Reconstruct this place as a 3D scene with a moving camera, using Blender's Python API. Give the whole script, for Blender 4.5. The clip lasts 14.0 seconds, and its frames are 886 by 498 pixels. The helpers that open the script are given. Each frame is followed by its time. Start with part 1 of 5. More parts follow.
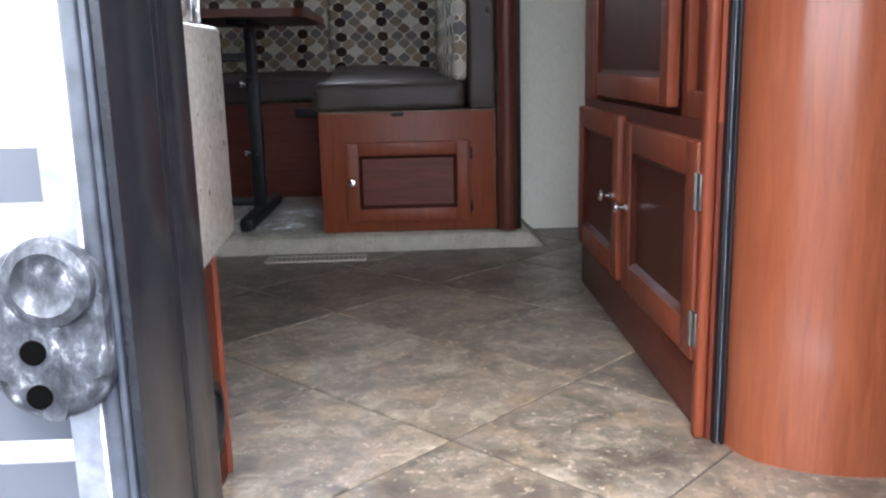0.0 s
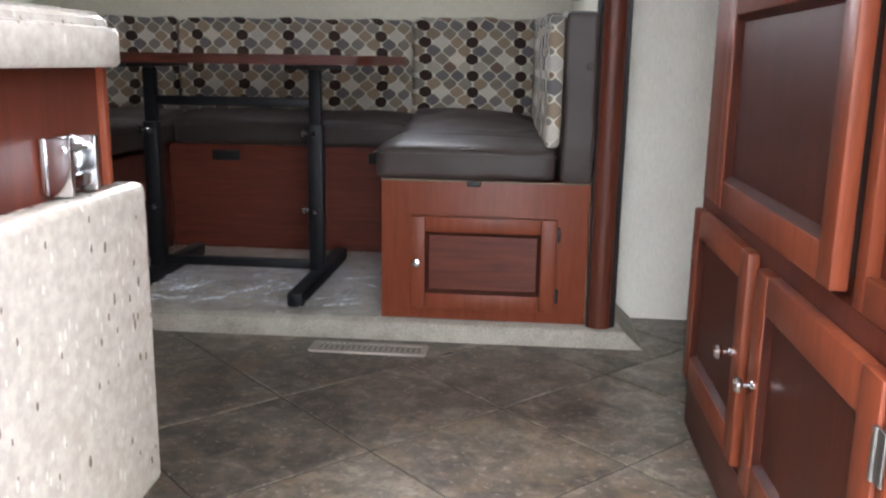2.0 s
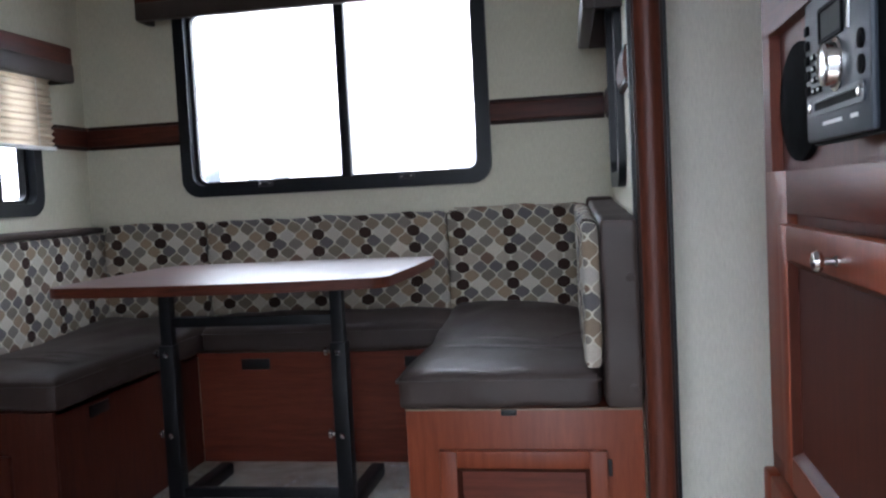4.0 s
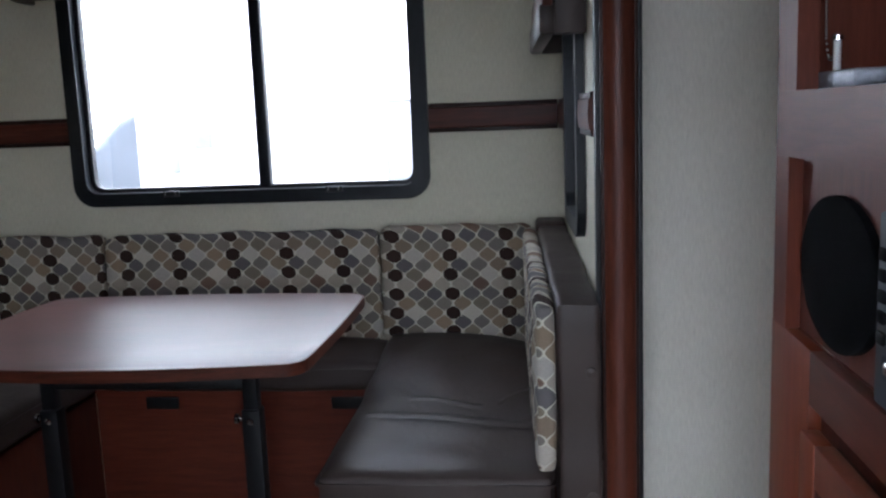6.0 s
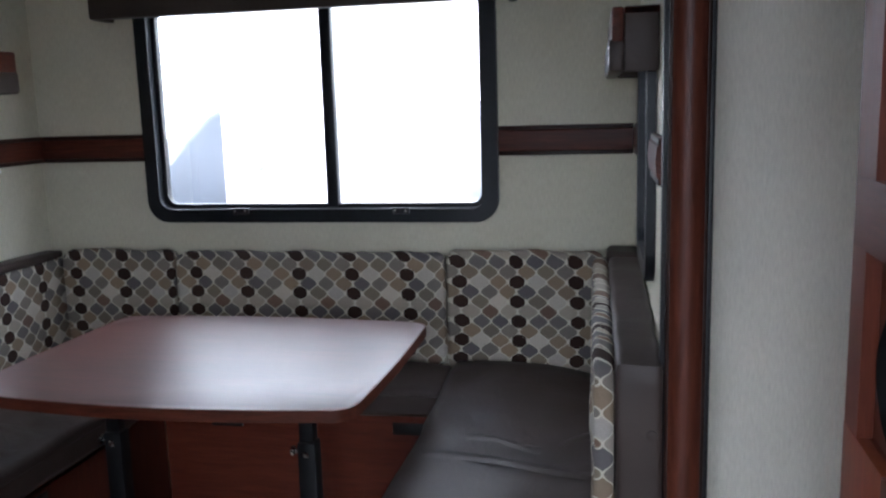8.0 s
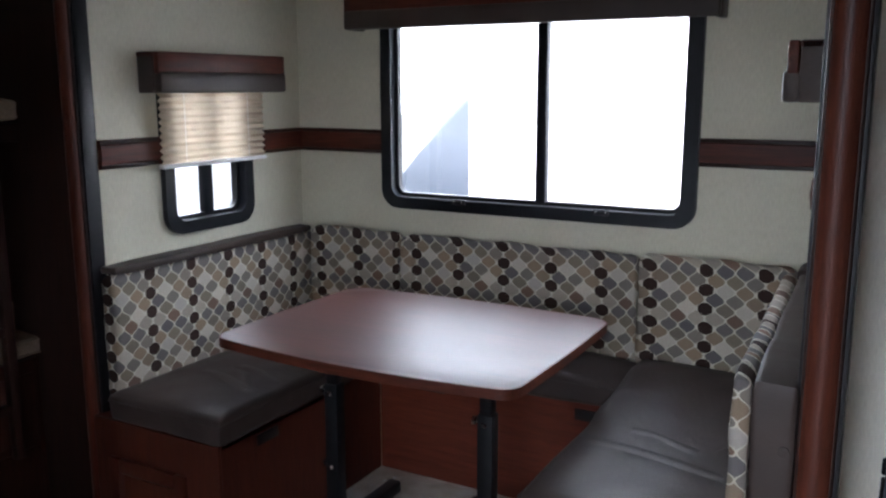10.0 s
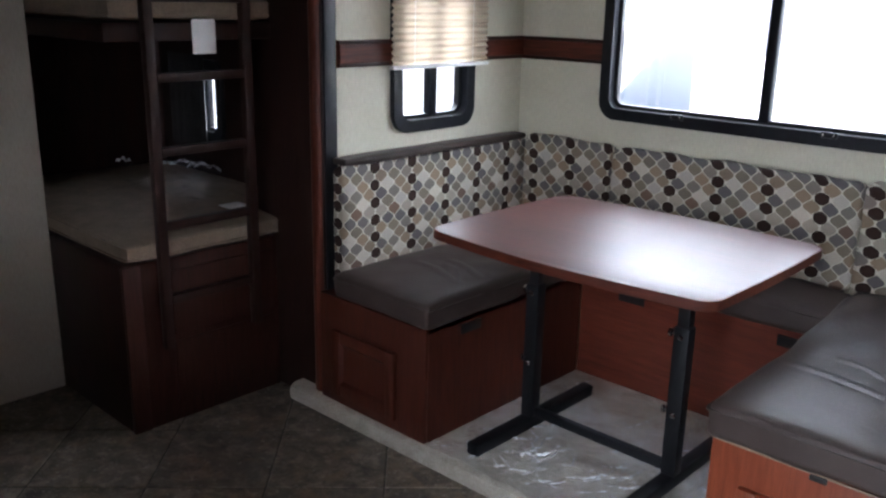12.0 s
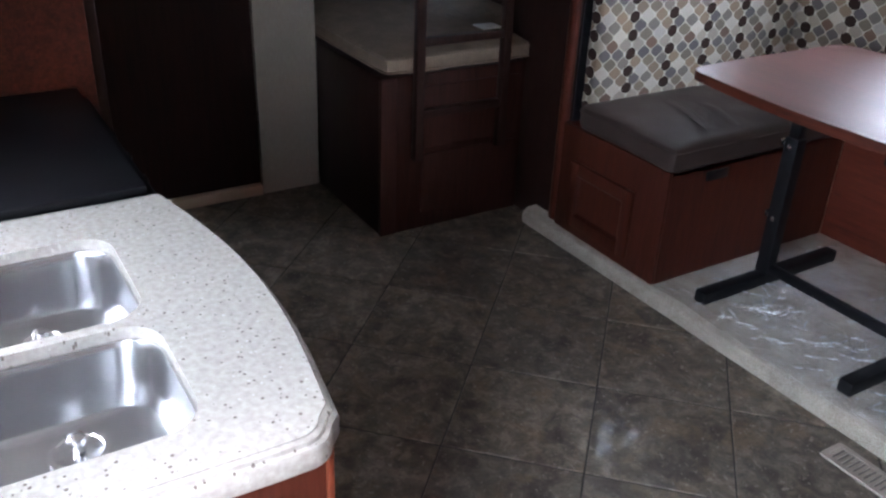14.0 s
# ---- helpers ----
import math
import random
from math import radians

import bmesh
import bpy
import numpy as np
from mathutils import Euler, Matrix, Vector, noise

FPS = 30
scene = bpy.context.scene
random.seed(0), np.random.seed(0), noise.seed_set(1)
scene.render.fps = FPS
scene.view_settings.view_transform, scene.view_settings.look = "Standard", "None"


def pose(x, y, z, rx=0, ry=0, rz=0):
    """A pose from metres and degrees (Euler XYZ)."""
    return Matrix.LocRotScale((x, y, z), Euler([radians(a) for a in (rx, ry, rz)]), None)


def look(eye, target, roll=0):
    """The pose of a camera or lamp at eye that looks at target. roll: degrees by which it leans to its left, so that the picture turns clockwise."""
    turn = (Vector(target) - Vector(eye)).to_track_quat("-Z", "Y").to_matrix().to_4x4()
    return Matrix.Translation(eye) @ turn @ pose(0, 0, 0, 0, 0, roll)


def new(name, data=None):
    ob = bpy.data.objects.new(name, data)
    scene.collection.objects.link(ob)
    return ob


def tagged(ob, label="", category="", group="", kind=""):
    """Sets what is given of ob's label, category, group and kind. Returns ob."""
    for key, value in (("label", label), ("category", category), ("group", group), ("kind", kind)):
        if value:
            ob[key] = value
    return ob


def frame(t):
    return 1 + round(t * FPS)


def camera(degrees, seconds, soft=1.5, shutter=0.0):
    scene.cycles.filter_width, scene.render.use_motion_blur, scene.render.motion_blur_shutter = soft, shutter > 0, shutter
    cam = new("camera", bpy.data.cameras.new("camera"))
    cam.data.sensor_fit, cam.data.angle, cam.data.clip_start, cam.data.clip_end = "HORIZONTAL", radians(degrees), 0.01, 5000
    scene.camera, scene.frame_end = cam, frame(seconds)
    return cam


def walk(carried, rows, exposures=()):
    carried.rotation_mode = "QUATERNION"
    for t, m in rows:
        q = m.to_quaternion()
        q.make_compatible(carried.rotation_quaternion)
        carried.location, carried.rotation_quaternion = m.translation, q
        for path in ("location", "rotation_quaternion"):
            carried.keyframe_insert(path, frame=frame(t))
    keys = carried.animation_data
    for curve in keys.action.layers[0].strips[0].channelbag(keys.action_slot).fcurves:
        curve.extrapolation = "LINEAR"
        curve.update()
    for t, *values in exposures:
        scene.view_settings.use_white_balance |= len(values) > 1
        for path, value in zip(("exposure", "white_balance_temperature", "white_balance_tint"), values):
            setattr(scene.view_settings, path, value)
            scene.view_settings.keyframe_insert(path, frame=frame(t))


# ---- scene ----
cam = camera(54.2, 14.0, soft=2.4)
PATH = [
    (0, (0.328, 0.053, 0.633), (0.381, 2.008, 0.212), -1.4),
    (0.5, (0.421, 0.201, 0.63), (0.348, 2.141, 0.15), 0.9),
    (1, (0.429, 0.352, 0.642), (0.376, 2.284, 0.122), 2.9),
    (1.5, (0.411, 0.466, 0.643), (0.315, 2.41, 0.187), 2.0),
    (2, (0.408, 0.561, 0.808), (0.226, 2.507, 0.384), 0.9),
    (2.5, (0.434, 0.584, 0.892), (0.196, 2.541, 0.551), -0.3),
    (3, (0.464, 0.657, 0.922), (0.171, 2.622, 0.695), -1.8),
    (3.5, (0.492, 0.755, 0.992), (0.147, 2.717, 0.815), -2.4),
    (4, (0.5, 0.86, 1.015), (0.149, 2.825, 0.896), -2.9),
    (4.2, (0.507, 0.911, 1.019), (0.172, 2.881, 0.923), -3.1),
    (6.3, (0.467, 1.310, 1.400), (0.253, 3.266, 1.047), -2.2),
    (6.5, (0.465, 1.353, 1.429), (0.239, 3.304, 1.057), -2.4),
    (7, (0.448, 1.402, 1.426), (0.216, 3.354, 1.062), -3.1),
    (7.5, (0.427, 1.392, 1.427), (0.221, 3.35, 1.072), -2.7),
    (8, (0.525, 1.345, 1.447), (0.111, 3.27, 1.114), -1.7),
    (8.5, (0.608, 1.288, 1.517), (-0.112, 3.12, 1.152), -0.1),
    (8.7, (0.648, 1.248, 1.530), (-0.136, 3.05, 1.176), 0.1),
    (10.8, (0.79, 1.162, 1.541), (-0.266, 2.803, 1.105), -0.1),
    (11, (0.794, 1.149, 1.546), (-0.302, 2.756, 1.079), -0.1),
    (11.5, (0.806, 1.136, 1.528), (-0.399, 2.646, 1.01), 0.2),
    (12, (0.836, 1.101, 1.517), (-0.476, 2.503, 0.959), 1.2),
    (12.5, (0.834, 1.054, 1.514), (-0.556, 2.359, 0.911), 2.3),
    (13, (0.826, 1.03, 1.517), (-0.638, 2.216, 0.844), 3.0),
    (13.5, (0.827, 1.017, 1.518), (-0.68, 2.075, 0.737), 3.1),
    (14, (0.797, 1.006, 1.533), (-0.697, 1.95, 0.595), 2.5),
]
walk(cam, [(t, look(e, g, r)) for t, e, g, r in PATH], exposures=[
    (0.0, 2.85, 5700, 9), (0.6, 3.3, 5750, 9), (1.0, 3.25, 5850, 10), (1.5, 3.6, 5950, 10), (2.0, 3.65, 6000, 11), (3.0, 3.75, 6000, 11), (3.5, 3.65, 5950, 11), (4.0, 3.25, 5600, 10), (6.3, 2.85, 5500, 10), (7.0, 2.6, 5400, 10), (7.5, 2.7, 5400, 10),
    (8.5, 3.3, 5700, 11), (11.0, 3.15, 5600, 11), (11.5, 3.5, 5650, 11), (12.5, 3.75, 5650, 11), (13.5, 3.85, 5550, 12), (14.0, 3.9, 5450, 12)])

# ---- light: overcast sky through the door and the windows ----
world = bpy.data.worlds.new("sky")
scene.world = world
world.use_nodes = True
wn = world.node_tree
sky = wn.nodes.new("ShaderNodeTexSky")
sky.sky_type = "NISHITA"
sky.sun_disc = False
sky.sun_elevation, sky.sun_rotation = radians(64), radians(180)
sky.air_density, sky.dust_density = 1.0, 6.0
wn.links.new(sky.outputs[0], wn.nodes["Background"].inputs[0])
wn.nodes["Background"].inputs[1].default_value = 0.15
sun = new("sun", bpy.data.lights.new("sun", "SUN"))
sun.data.energy, sun.data.angle, sun.data.color = 0.65, radians(35), (1.0, 0.97, 0.92)
sun.matrix_world = look((0, -4.4, 9), (0, 0, 0))


# overcast cloud bank all round, far away
cloud = bpy.data.materials.new("overcast_cloud")
cloud.use_nodes = True
cn = cloud.node_tree
cn.nodes.remove(cn.nodes["Principled BSDF"])
glow = cn.nodes.new("ShaderNodeEmission")
glow.inputs[0].default_value = (0.97, 0.985, 1.0, 1)
glow.inputs[1].default_value = 1.2
cn.links.new(glow.outputs[0], cn.nodes["Material Output"].inputs[0])
cbm = bmesh.new()
low = [cbm.verts.new((75 * math.cos(2 * math.pi * i / 64), 75 * math.sin(2 * math.pi * i / 64), -2)) for i in range(64)]
mid_ = [cbm.verts.new((75 * math.cos(2 * math.pi * i / 64), 75 * math.sin(2 * math.pi * i / 64), 80)) for i in range(64)]
for i in range(64):
    cbm.faces.new((low[i], low[(i + 1) % 64], mid_[(i + 1) % 64], mid_[i]))
cme = bpy.data.meshes.new("backdrop")
cbm.to_mesh(cme)
cbm.free()
cme.materials.append(cloud)
tagged(new("backdrop", cme), "pale overcast sky all round the yard", "sky", kind="structure")

# ---- materials ----
MATS = {}


def material(name, rough=0.5, metal=0.0, coat=0.0, spec=0.5):
    m = bpy.data.materials.new(name)
    m.use_nodes = True
    b = m.node_tree.nodes["Principled BSDF"]
    b.inputs["Roughness"].default_value = rough
    b.inputs["Metallic"].default_value = metal
    b.inputs["Coat Weight"].default_value = coat
    b.inputs["Specular IOR Level"].default_value = spec
    MATS[name] = m
    return m, m.node_tree, b


def node(nt, kind, **values):
    n = nt.nodes.new(kind)
    for k, v in values.items():
        if k == "operation":
            n.operation = v
        elif k == "data_type":
            n.data_type = v
        elif k == "blend_type":
            n.blend_type = v
        else:
            n.inputs[k.replace("_", " ")].default_value = v
    return n


def coords(nt, scale=(1, 1, 1)):
    tc = nt.nodes.new("ShaderNodeTexCoord")
    mp = nt.nodes.new("ShaderNodeMapping")
    mp.inputs["Scale"].default_value = scale
    nt.links.new(tc.outputs["Object"], mp.inputs["Vector"])
    return mp.outputs[0]


def noise_tex(nt, vec, scale, detail=4.0, rough=0.55, dist=0.0):
    n = node(nt, "ShaderNodeTexNoise", Scale=scale, Detail=detail, Roughness=rough, Distortion=dist)
    nt.links.new(vec, n.inputs["Vector"])
    return n.outputs[0]


def ramp(nt, fac, stops):
    r = nt.nodes.new("ShaderNodeValToRGB")
    e = r.color_ramp.elements
    while len(e) < len(stops):
        e.new(0.5)
    for k, (p, c) in zip(e, stops):
        k.position, k.color = p, (*c, 1)
    nt.links.new(fac, r.inputs[0])
    return r.outputs[0]


def mix(nt, fac, a, b, how="MIX"):
    m = node(nt, "ShaderNodeMix", data_type="RGBA", blend_type=how)
    for src, i in ((fac, 0), (a, 6), (b, 7)):
        if isinstance(src, (int, float)):
            m.inputs[i].default_value = src
        elif isinstance(src, tuple):
            m.inputs[i].default_value = (*src, 1)
        else:
            nt.links.new(src, m.inputs[i])
    return m.outputs[2]


def calc(nt, op, a, b=0.0):
    m = node(nt, "ShaderNodeMath", operation=op)
    for i, src in enumerate((a, b)):
        if isinstance(src, (int, float)):
            m.inputs[i].default_value = src
        else:
            nt.links.new(src, m.inputs[i])
    return m.outputs[0]


def bump(nt, b, height, strength=0.3, dist=0.002):
    n = node(nt, "ShaderNodeBump", Strength=strength, Distance=dist)
    nt.links.new(height, n.inputs["Height"])
    nt.links.new(n.outputs[0], b.inputs["Normal"])


def plain(name, colour, rough=0.5, metal=0.0, var=0.12, scale=30.0, bumps=0.1, coat=0.0, dist=0.001, spec=0.5):
    """A near-plain surface: two scales of tone, slight relief."""
    m, nt, b = material(name, rough, metal, coat, spec)
    v = coords(nt)
    n1, n2 = noise_tex(nt, v, scale), noise_tex(nt, v, scale / 9, 3)
    f = calc(nt, "ADD", calc(nt, "MULTIPLY", n1, 0.5), calc(nt, "MULTIPLY", n2, 0.5))
    lo = tuple(max(0.0, c * (1 - var * 2)) for c in colour)
    hi = tuple(min(1.0, c * (1 + var * 2)) for c in colour)
    nt.links.new(ramp(nt, f, [(0.3, lo), (0.7, hi)]), b.inputs["Base Color"])
    if bumps:
        bump(nt, b, n1, bumps, dist)
    return m


def wood(name, dark, light, axis="z", rough=0.42, coat=0.03):
    """Stained cherry veneer with the grain along one axis."""
    m, nt, b = material(name, rough, 0.0, coat, 0.2)
    b.inputs["Coat Roughness"].default_value = 0.25
    s = {"x": (2, 26, 26), "y": (26, 2, 26), "z": (26, 26, 2)}[axis]
    v = coords(nt, s)
    g = noise_tex(nt, v, 3.0, 7, 0.62, 0.6)
    big = noise_tex(nt, coords(nt, tuple(k * 0.12 for k in s)), 2.0, 3)
    fine = noise_tex(nt, v, 14.0, 3, 0.7)
    f = calc(nt, "ADD", calc(nt, "MULTIPLY", g, 0.55), calc(nt, "ADD", calc(nt, "MULTIPLY", big, 0.3), calc(nt, "MULTIPLY", fine, 0.15)))
    mid = tuple((p + q) / 2 for p, q in zip(dark, light))
    nt.links.new(ramp(nt, f, [(0.36, dark), (0.5, mid), (0.64, light)]), b.inputs["Base Color"])
    bump(nt, b, fine, 0.08, 0.0006)
    return m


CHERRY_D, CHERRY_L = (0.065, 0.0145, 0.0085), (0.13, 0.031, 0.0165)
W_Z = wood("cherry_upright", CHERRY_D, CHERRY_L, "z")
W_Y = wood("cherry_along_y", CHERRY_D, CHERRY_L, "y")
W_X = wood("cherry_along_x", CHERRY_D, CHERRY_L, "x")
W_LIGHT = wood("cherry_frame", (0.125, 0.028, 0.0125), (0.205, 0.05, 0.022), "z", 0.42)
W_CURVE = wood("bent_cherry_ply", (0.165, 0.044, 0.019), (0.24, 0.07, 0.03), "z", 0.36, 0.7)
W_CURVE.node_tree.nodes["Principled BSDF"].inputs["Coat Roughness"].default_value = 0.18
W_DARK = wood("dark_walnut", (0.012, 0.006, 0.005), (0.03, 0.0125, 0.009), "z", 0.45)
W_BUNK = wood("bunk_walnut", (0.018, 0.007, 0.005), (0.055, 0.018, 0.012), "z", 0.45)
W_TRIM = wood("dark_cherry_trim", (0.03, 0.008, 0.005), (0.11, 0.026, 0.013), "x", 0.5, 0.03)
W_TRIM_Y = wood("dark_cherry_trim_y", (0.03, 0.008, 0.005), (0.11, 0.026, 0.013), "y", 0.5, 0.03)
W_TABLE = wood("table_laminate", (0.042, 0.012, 0.010), (0.09, 0.025, 0.019), "x", 0.45, 0.65)
W_TABLE.node_tree.nodes["Principled BSDF"].inputs["Coat Roughness"].default_value = 0.43
W_BEAD = wood("dark_cherry_bead", (0.03, 0.008, 0.006), (0.065, 0.018, 0.011), "z", 0.4, 0.0)
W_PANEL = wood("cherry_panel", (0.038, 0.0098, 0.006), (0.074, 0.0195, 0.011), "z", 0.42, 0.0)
W_POST = wood("half_round_cherry", (0.05, 0.013, 0.008), (0.125, 0.033, 0.018), "z", 0.4)
BLACK = plain("black_metal", (0.005, 0.005, 0.006), 0.5, 0.0, 0.2, 60, 0.1, spec=0.25)
PLASTIC = plain("black_plastic", (0.007, 0.007, 0.008), 0.42, 0.0, 0.2, 80, 0.15, spec=0.3)
RUBBER = plain("black_rubber", (0.007, 0.007, 0.009), 0.45, 0.0, 0.25, 60, 0.2, spec=0.3)
WFRAME = plain("black_window_frame", (0.006, 0.007, 0.01), 0.4, 0.0, 0.2, 60, 0.1, spec=0.25)
CHROME = plain("chrome", (0.75, 0.75, 0.76), 0.16, 1.0, 0.04, 40, 0.03)
NICKEL = plain("brushed_nickel", (0.4, 0.38, 0.36), 0.35, 1.0, 0.06, 60, 0.05)
SILVER = plain("worn_aluminium", (0.62, 0.64, 0.68), 0.42, 0.6, 0.15, 90, 0.5, 0.0, 0.002)
WHITE = plain("white_gelcoat", (0.8, 0.8, 0.8), 0.3, 0.0, 0.02, 12, 0.02)
GREY = plain("grey_decal", (0.065, 0.07, 0.085), 0.35, 0.0, 0.05, 12, 0.02)
AGED = plain("aged_nickel", (0.17, 0.16, 0.15), 0.4, 0.9, 0.2, 60, 0.1)
FLANGE = plain("weathered_flange", (0.24, 0.25, 0.29), 0.45, 0.4, 0.25, 70, 0.5, 0.0, 0.002)
CEIL = plain("ceiling_vinyl", (0.72, 0.7, 0.66), 0.6, 0.0, 0.04, 40, 0.1)
PAPER = plain("white_paper", (0.8, 0.8, 0.8), 0.7, 0.0, 0.03, 30, 0.1)
BEDDING = plain("tan_mattress_ticking", (0.2, 0.15, 0.105), 0.85, 0.0, 0.15, 120, 0.4, 0.0, 0.002)
DARKCLOTH = plain("dark_cloth", (0.03, 0.028, 0.028), 0.9, 0.0, 0.2, 120, 0.4, 0.0, 0.002)
ASPHALT = plain("asphalt", (0.05, 0.051, 0.05), 0.9, 0.0, 0.2, 20, 0.4, 0.0, 0.004)


def vinyl_leather():
    m, nt, b = material("brown_vinyl_upholstery", 0.48, 0.0, 0.0, 0.28)
    v = coords(nt)
    big, fine = noise_tex(nt, v, 4, 3), noise_tex(nt, v, 260, 2)
    nt.links.new(ramp(nt, big, [(0.3, (0.034, 0.024, 0.0205)), (0.7, (0.053, 0.038, 0.0325))]), b.inputs["Base Color"])
    bump(nt, b, calc(nt, "ADD", calc(nt, "MULTIPLY", fine, 0.25), noise_tex(nt, v, 9, 3, 0.6, 1.2)), 0.35, 0.006)
    return m


VINYL = vinyl_leather()


def wall_paper(name, lo, hi):
    """Vinyl wall covering with a fine upright fibre pattern."""
    m, nt, b = material(name, 0.62)
    f1 = noise_tex(nt, coords(nt, (120, 120, 20)), 2.0, 5, 0.65)
    f2 = noise_tex(nt, coords(nt), 3.5, 4, 0.6)
    f3 = noise_tex(nt, coords(nt, (300, 300, 60)), 1.0, 2)
    f = calc(nt, "ADD", calc(nt, "MULTIPLY", f1, 0.5), calc(nt, "ADD", calc(nt, "MULTIPLY", f2, 0.3), calc(nt, "MULTIPLY", f3, 0.2)))
    nt.links.new(ramp(nt, f, [(0.34, lo), (0.66, hi)]), b.inputs["Base Color"])
    bump(nt, b, f1, 0.15, 0.0008)
    return m


WALL = wall_paper("cream_fibre_wallcovering", (0.47, 0.445, 0.34), (0.65, 0.625, 0.5))
WALL_TAUPE = wall_paper("taupe_wallcovering", (0.3, 0.27, 0.215), (0.42, 0.38, 0.315))
WALL_PALE = wall_paper("pale_grey_wallcovering", (0.64, 0.6, 0.52), (0.82, 0.78, 0.69))


def tile_mat():
    """Stone-look vinyl tile: mottled tan, grey and brown, each tile a little different."""
    m, nt, b = material("stone_vinyl_tile", 0.4, 0.0, 0.1)
    v = coords(nt)
    info = nt.nodes.new("ShaderNodeObjectInfo")
    off = node(nt, "ShaderNodeVectorMath", operation="ADD")
    comb = nt.nodes.new("ShaderNodeCombineXYZ")
    nt.links.new(calc(nt, "MULTIPLY", info.outputs["Random"], 37.0), comb.inputs[2])
    nt.links.new(v, off.inputs[0])
    nt.links.new(comb.outputs[0], off.inputs[1])
    w = off.outputs[0]
    n1, n2, n3 = noise_tex(nt, w, 5.5, 6, 0.6, 0.8), noise_tex(nt, w, 17, 5, 0.65, 0.5), noise_tex(nt, w, 70, 3, 0.7)
    c1 = ramp(nt, n1, [(0.36, (0.05, 0.04, 0.033)), (0.45, (0.12, 0.095, 0.075)), (0.52, (0.23, 0.19, 0.145)), (0.57, (0.2, 0.178, 0.155)), (0.66, (0.4, 0.355, 0.28))])
    c2 = ramp(nt, n2, [(0.36, (0.04, 0.034, 0.028)), (0.5, (0.17, 0.147, 0.12)), (0.62, (0.4, 0.36, 0.29))])
    c = mix(nt, 0.5, c1, c2)
    tone = ramp(nt, info.outputs["Random"], [(0.0, (0.72, 0.71, 0.7)), (1.0, (0.95, 0.91, 0.85))])
    c = mix(nt, 1.0, c, tone, "MULTIPLY")
    rust = ramp(nt, noise_tex(nt, w, 9, 3, 0.6, 0.4), [(0.54, (0, 0, 0)), (0.66, (1, 1, 1))])
    c = mix(nt, calc(nt, "MULTIPLY", rust, 0.4), c, (0.26, 0.18, 0.1))
    c = mix(nt, calc(nt, "MULTIPLY", ramp(nt, n3, [(0.35, (1, 1, 1)), (0.5, (0, 0, 0))]), 0.4), c, (0.075, 0.06, 0.05))
    grit = noise_tex(nt, w, 55, 4, 0.7)
    c = mix(nt, calc(nt, "MULTIPLY", ramp(nt, grit, [(0.6, (0, 0, 0)), (0.66, (1, 1, 1))]), 0.45), c, (0.5, 0.46, 0.4))
    c = mix(nt, calc(nt, "MULTIPLY", ramp(nt, grit, [(0.33, (1, 1, 1)), (0.42, (0, 0, 0))]), 0.5), c, (0.05, 0.04, 0.03))
    nt.links.new(c, b.inputs["Base Color"])
    nt.links.new(ramp(nt, n2, [(0.3, (0.36, 0.36, 0.36)), (0.7, (0.52, 0.52, 0.52))]), b.inputs["Roughness"])
    bump(nt, b, calc(nt, "ADD", n2, calc(nt, "MULTIPLY", grit, 0.6)), 0.25, 0.0015)
    return m


TILE = tile_mat()
GROUT = plain("tile_joint", (0.045, 0.04, 0.036), 0.75, 0.0, 0.2, 50, 0.3)


def solid_surface():
    """Cream solid surface with dark and light flecks."""
    m, nt, b = material("speckled_solid_surface", 0.17)
    v = coords(nt)
    flecks = node(nt, "ShaderNodeTexVoronoi", Scale=88.0, Randomness=1.0)
    nt.links.new(coords(nt, (1.15, 1.15, 0.5)), flecks.inputs["Vector"])
    pick = calc(nt, "LESS_THAN", calc(nt, "ADD", flecks.outputs["Distance"], calc(nt, "MULTIPLY", noise_tex(nt, v, 60, 2), 0.5)), 0.44)
    sep = nt.nodes.new("ShaderNodeSeparateColor")
    nt.links.new(flecks.outputs["Color"], sep.inputs[0])
    dark = calc(nt, "MULTIPLY", pick, calc(nt, "LESS_THAN", sep.outputs[0], 0.33))
    pale = calc(nt, "MULTIPLY", pick, calc(nt, "GREATER_THAN", sep.outputs[0], 0.72))
    base = ramp(nt, noise_tex(nt, v, 90, 4), [(0.35, (0.36, 0.332, 0.292)), (0.65, (0.455, 0.425, 0.38))])
    c = mix(nt, calc(nt, "MULTIPLY", dark, 0.85), base, (0.11, 0.085, 0.07))
    c = mix(nt, calc(nt, "MULTIPLY", pale, 0.3), c, (0.75, 0.73, 0.69))
    nt.links.new(c, b.inputs["Base Color"])
    bump(nt, b, calc(nt, "SUBTRACT", noise_tex(nt, v, 160, 3), calc(nt, "MULTIPLY", dark, 1.2)), 0.14, 0.001)
    return m


STONE = solid_surface()


def carpet_mat():
    m, nt, b = material("beige_loop_carpet", 0.95, 0.0, 0.0, 0.1)
    v = coords(nt)
    f, g = noise_tex(nt, v, 240, 3, 0.7), noise_tex(nt, v, 14, 4)
    f2 = calc(nt, "ADD", calc(nt, "MULTIPLY", f, 0.65), calc(nt, "MULTIPLY", g, 0.35))
    nt.links.new(ramp(nt, f2, [(0.35, (0.27, 0.235, 0.185)), (0.5, (0.44, 0.4, 0.33)), (0.66, (0.57, 0.53, 0.45))]), b.inputs["Base Color"])
    bump(nt, b, f, 0.9, 0.006)
    return m


CARPET = carpet_mat()


